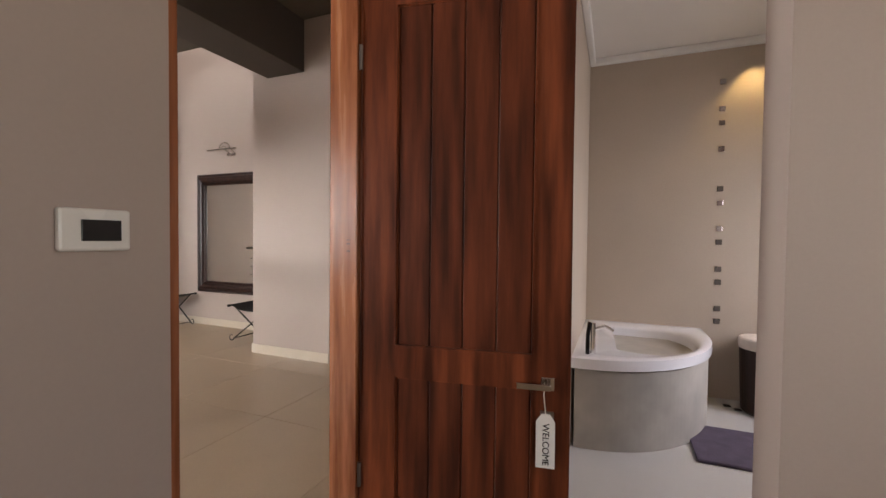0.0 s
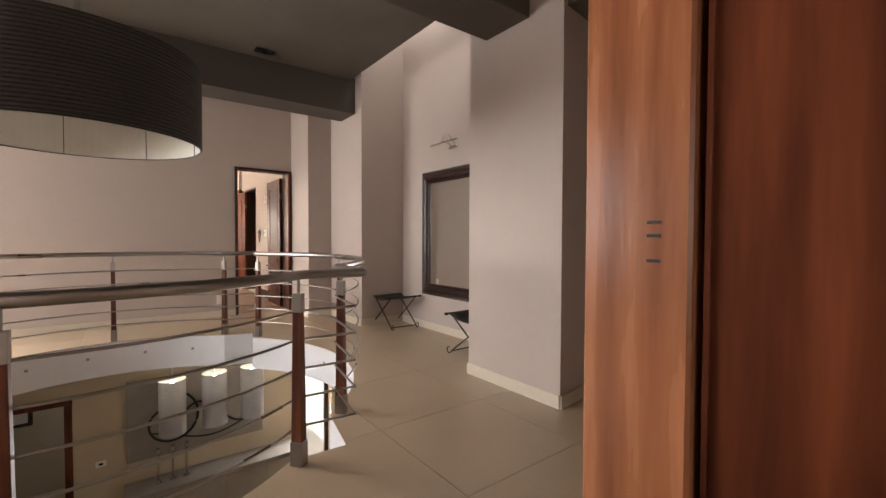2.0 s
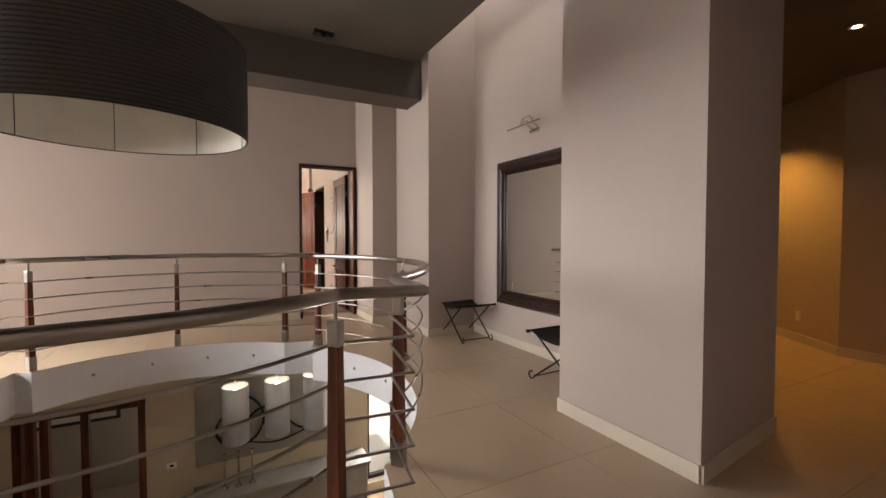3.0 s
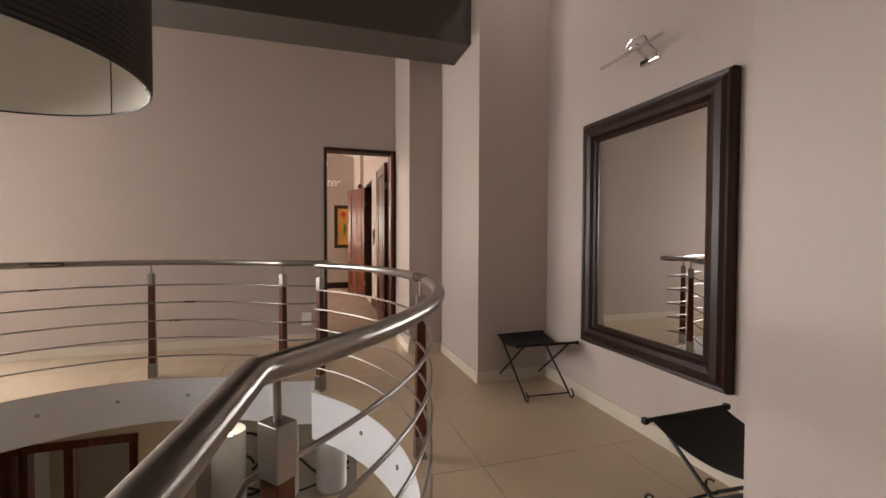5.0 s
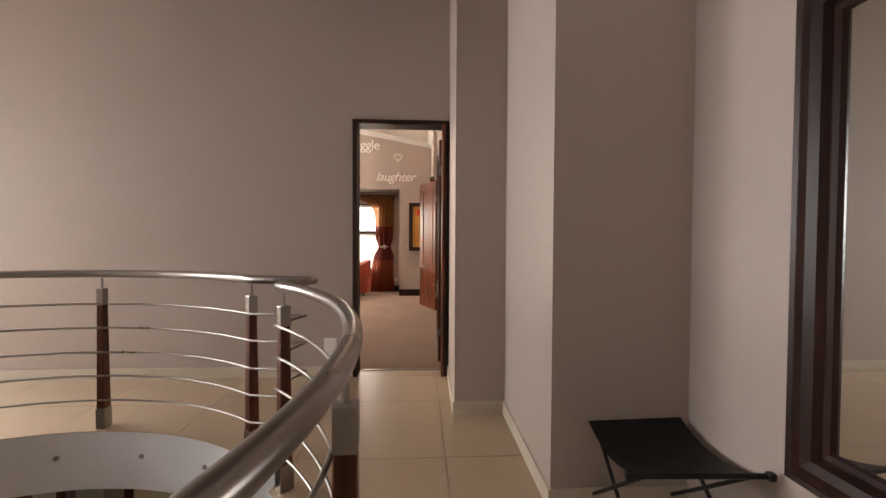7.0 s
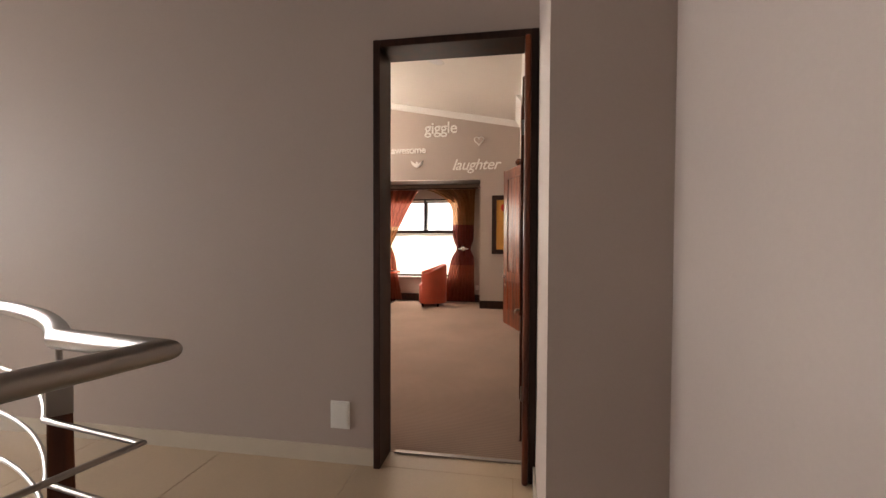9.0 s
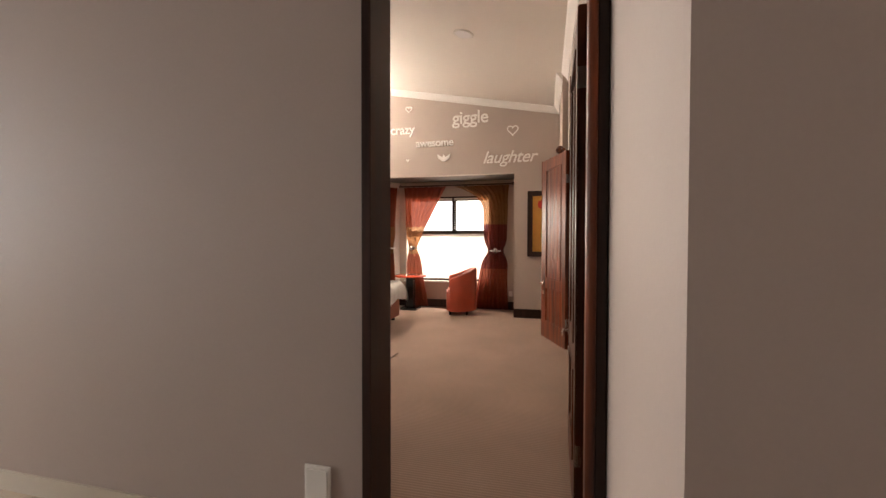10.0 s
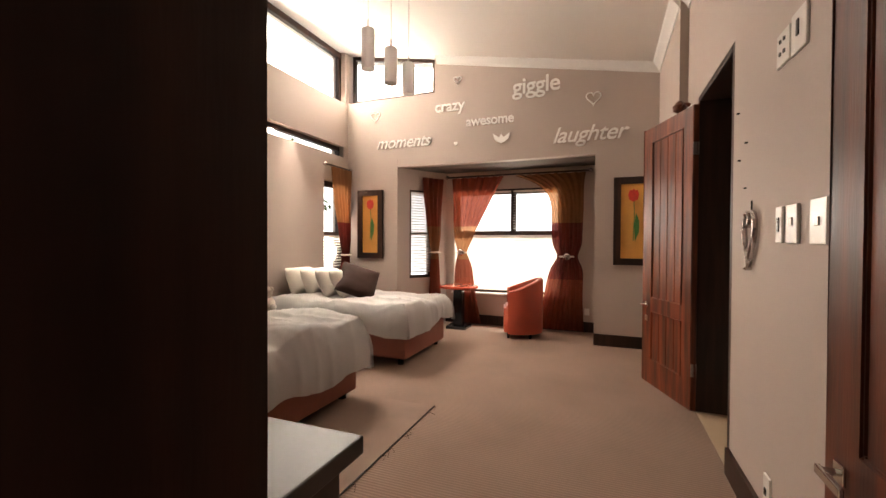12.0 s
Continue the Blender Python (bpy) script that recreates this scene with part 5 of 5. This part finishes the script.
# desk behind the door
desk = thing("desk", "black gloss desk against the wall", "desk")
part("top", box(-8.81, -8.03, 0.35, 1.69, 0.685, 0.74, 0.006), DESKTOP, desk, "worn black lacquered top")
part("side_panel", box(-8.76, -8.04, 1.60, 1.64, 0.0, 0.685, 0.004), FRAMEW, desk)
part("side_panel", box(-8.76, -8.04, 0.40, 0.44, 0.0, 0.685, 0.004), FRAMEW, desk)
part("back_panel", box(-8.10, -8.06, 0.44, 1.60, 0.2, 0.685, 0.004), FRAMEW, desk)
part("drawer_front", box(-8.77, -8.75, 0.44, 1.60, 0.56, 0.685, 0.004), FRAMEW, desk)

# three glass pendants
for x, y, z0, z1 in ((-11.06, 0.32, 2.885, 3.25), (-11.22, 0.47, 2.79, 3.12), (-11.49, 0.52, 2.776, 3.08)):
    pd = thing("glass_pendant", "frosted white cylinder pendant on a thin cord", "lamp", "bedroom pendants", pose(x, y, z0))
    part("shade", lathe([(0.05, 0.0), (0.06, 0.004), (0.062, z1 - z0 - 0.01), (0.055, z1 - z0)], 28), PENDG, pd, "frosted glass cylinder", smooth=True)
    part("collar", cylinder(0.008, 0.006, z1 - z0, z1 - z0 + 0.09, 10), STEEL, pd)
    part("cord", cylinder(0.0025, 0.0025, z1 - z0 + 0.08, slope_z(y) - z0, 6), STEEL, pd)
spk = thing("ceiling_speaker", "round white flush ceiling speaker", "speaker", at=Matrix.Translation((-11.1, 1.80, slope_z(1.80))) @ pose(0, 0, 0, -10.4))
part("ring", lathe([(0.09, -0.004), (0.115, -0.008), (0.12, -0.003), (0.12, 0.0)], 36), PLASTIC, spk)
part("grille", cylinder(0.09, 0.09, -0.006, -0.001, 36), FASCIA, spk)

# wall fittings by the bedroom door
NW = lambda x, z: pose(x, 3.02, z)
wall_plate(NW(-9.835, 1.392), 0.065, 0.148, "white light switch plate with a dark key", [(0, 0, 0.02, 0.06, BLACKG)])
wall_plate(NW(-9.71, 1.39), 0.10, 0.15, "white dimmer plate with a small key", [(0, 0.01, 0.03, 0.03, STEEL)])
wall_plate(NW(-9.495, 1.39), 0.12, 0.158, "white fan control plate with a knob", [(0, 0, 0.03, 0.03, STEEL)])
wall_plate(NW(-9.82, 2.105), 0.13, 0.135, "white keypad plate high on the wall", [(-0.02, 0.03, 0.015, 0.015, BLACKG), (0.02, 0.03, 0.015, 0.015, BLACKG), (-0.02, -0.02, 0.015, 0.015, BLACKG), (0.02, -0.02, 0.015, 0.015, BLACKG)])
wall_plate(NW(-9.675, 2.108), 0.13, 0.155, "cream sensor plate high on the wall", [(0, 0.01, 0.02, 0.06, IRON)])
wall_plate(NW(-9.93, 0.25), 0.07, 0.12, "white socket plate above the skirting", [(0, -0.01, 0.02, 0.03, BLACKG)])
wall_plate(pose(-14.296, 2.10, 0.30, 0, 0, 90), 0.07, 0.10, "white socket plate in the bay", [(0, 0, 0.04, 0.05, PLASTIC)])
hh = thing("beaded_heart", "long beaded wire heart hanging on the wall", "ornament", at=pose(-10.19, 3.004, 1.375))
part("wire", tube([(a * 1.5 + b * 0.2, 0, b * 2.9 - 0.02) for a, b in heart_points(0.055)], 0.013, 6, closed=True), SILVER, hh, "silver beaded wire")
part("hook", cylinder(0.004, 0.004, 0.10, 0.15, 8, 0, 0.008), IRON, hh)
for x, z in ((-10.45, 2.02), (-10.3, 1.83), (-10.42, 1.76), (-10.31, 1.60)):
    ob = mesh_object("wall_nail", box(x - 0.008, x + 0.008, 3.008, 3.022, z - 0.003, z + 0.003, 0.001), IRON)
    tagged(ob, "small dark nail stuck in the wall", "nail", "nails in the wall")
orn = thing("door_top_ornament", "small brown ornament lying on top of the open door", "ornament", at=pose(-11.72, 2.915, 2.40, 0, 0, 201))
part("body", lathe([(0.015, 0.0), (0.05, 0.02), (0.055, 0.06), (0.03, 0.09), (0.02, 0.10)], 16), POSTW, orn)
part("neck", tube([(-0.03, 0, 0.03), (-0.09, 0, 0.05), (-0.13, 0, 0.03)], 0.016, 8), POSTW, orn)

# loose carpet piece and its frayed seam
bm = box(-10.83, -8.9, -1.0, 1.082, 0.0, 0.004)
tagged(mesh_object("carpet_piece", bm, CARPETP), "flat brown carpet piece laid beside the beds", "carpet")
seam = thing("frayed_seam", "dark frayed carpet edge with loose threads", "carpet edge")
part("edge", tube([(-10.83 + 1.9 * i / 40, 1.084 + 0.004 * noise.noise((i * 0.7, 0, 0)), 0.005) for i in range(41)], 0.006, 6), FRAMEW, seam)
for k in range(14):
    x = -10.8 + random.random() * 1.6
    part("thread", tube([(x, 1.086, 0.004), (x + random.uniform(-0.04, 0.04), 1.11, 0.012), (x + random.uniform(-0.07, 0.07), 1.10 + random.random() * 0.06, 0.004)], 0.0015, 4), BROWNC, seam)

# ---- outside ----
setting("backdrop", wall_mesh("x", -34.2, -34.0, -40, 40, -3.45, 26), SKYGLOW, "bright hazy distance", "backdrop")
setting("backdrop_south", wall_mesh("y", -24.2, -24.0, -34, 20, -3.45, 24), SKYGLOW, "bright hazy distance", "backdrop")
bm = bmesh.new()
bmesh.ops.create_grid(bm, x_segments=4, y_segments=4, size=400, matrix=Matrix.Translation((0, 0, -3.45)))
setting("ground", bm, GRASS, "dry ground round the house", "ground")


def tree(m, h, seed):
    rnd = random.Random(seed)
    tr = thing("tree", "leafy tree outside the high windows", "tree", "trees outside", m)
    bm = tube([(0, 0, 0), (0.05, 0.02, h * 0.3), (-0.05, 0.05, h * 0.6), (0.02, 0, h * 0.9)], 0.13, 8)
    tips = []
    for k in range(34):
        z = h * (0.4 + 0.55 * rnd.random())
        a, l = rnd.random() * 6.28, h * (0.14 + 0.16 * rnd.random())
        p = [(0, 0, z), (l * 0.5 * math.cos(a), l * 0.5 * math.sin(a), z + l * 0.25), (l * math.cos(a), l * math.sin(a), z + l * (0.2 + 0.4 * rnd.random()))]
        tube(p, 0.025, 5, bm)
        tips += [Vector(p[1]), Vector(p[2])]
    part("trunk", bm, BARK, tr)
    bm = bmesh.new()
    for t in tips:
        for k in range(38):
            c = t + Vector((rnd.gauss(0, 0.28), rnd.gauss(0, 0.28), rnd.gauss(0, 0.2)))
            r = Euler((rnd.random() * 6, rnd.random() * 6, rnd.random() * 6)).to_matrix()
            s = 0.05 + 0.04 * rnd.random()
            bm.faces.new([bm.verts.new(c + r @ Vector(q)) for q in ((-s, 0, 0), (0, -s * 0.45, 0), (s, 0, 0), (0, s * 0.45, 0))])
    part("crown", bm, LEAF, tr)


tree(pose(-13.6, -5.2, -3.45), 8.3, 3)

# ---- floor tiles of the landing ----
bm = bmesh.new()
sheet_with_hole(bm, rect, hole, -0.006)
xs = [-6.3 + 0.9 * k for k in range(-2, 8)]
ys = [2.85 + 0.9 * k for k in range(-9, 8)]
for c in xs:
    for d in (-0.002, 0.002):
        bmesh.ops.bisect_plane(bm, geom=bm.verts[:] + bm.edges[:] + bm.faces[:], plane_co=(c + d, 0, 0), plane_no=(1, 0, 0))
for c in ys:
    for d in (-0.002, 0.002):
        bmesh.ops.bisect_plane(bm, geom=bm.verts[:] + bm.edges[:] + bm.faces[:], plane_co=(0, c + d, 0), plane_no=(0, 1, 0))
cells = {}
for f in bm.faces:
    c = f.calc_center_median()
    if any(abs(c.x - x) < 0.002 for x in xs) or any(abs(c.y - y) < 0.002 for y in ys):
        continue
    cells.setdefault((sum(c.x > x for x in xs), sum(c.y > y for y in ys)), []).append([tuple(v.co) for v in f.verts])
for key in sorted(cells):
    tb_ = bmesh.new()
    for face in cells[key]:
        tb_.faces.new([tb_.verts.new(p) for p in face])
    bmesh.ops.remove_doubles(tb_, verts=tb_.verts, dist=1e-5)
    ext = bmesh.ops.extrude_face_region(tb_, geom=tb_.faces[:])
    bmesh.ops.translate(tb_, verts=[v for v in ext["geom"] if isinstance(v, bmesh.types.BMVert)], vec=(0, 0, 0.006))
    part("tile", tb_, TILE, floor_landing)
bm.free()
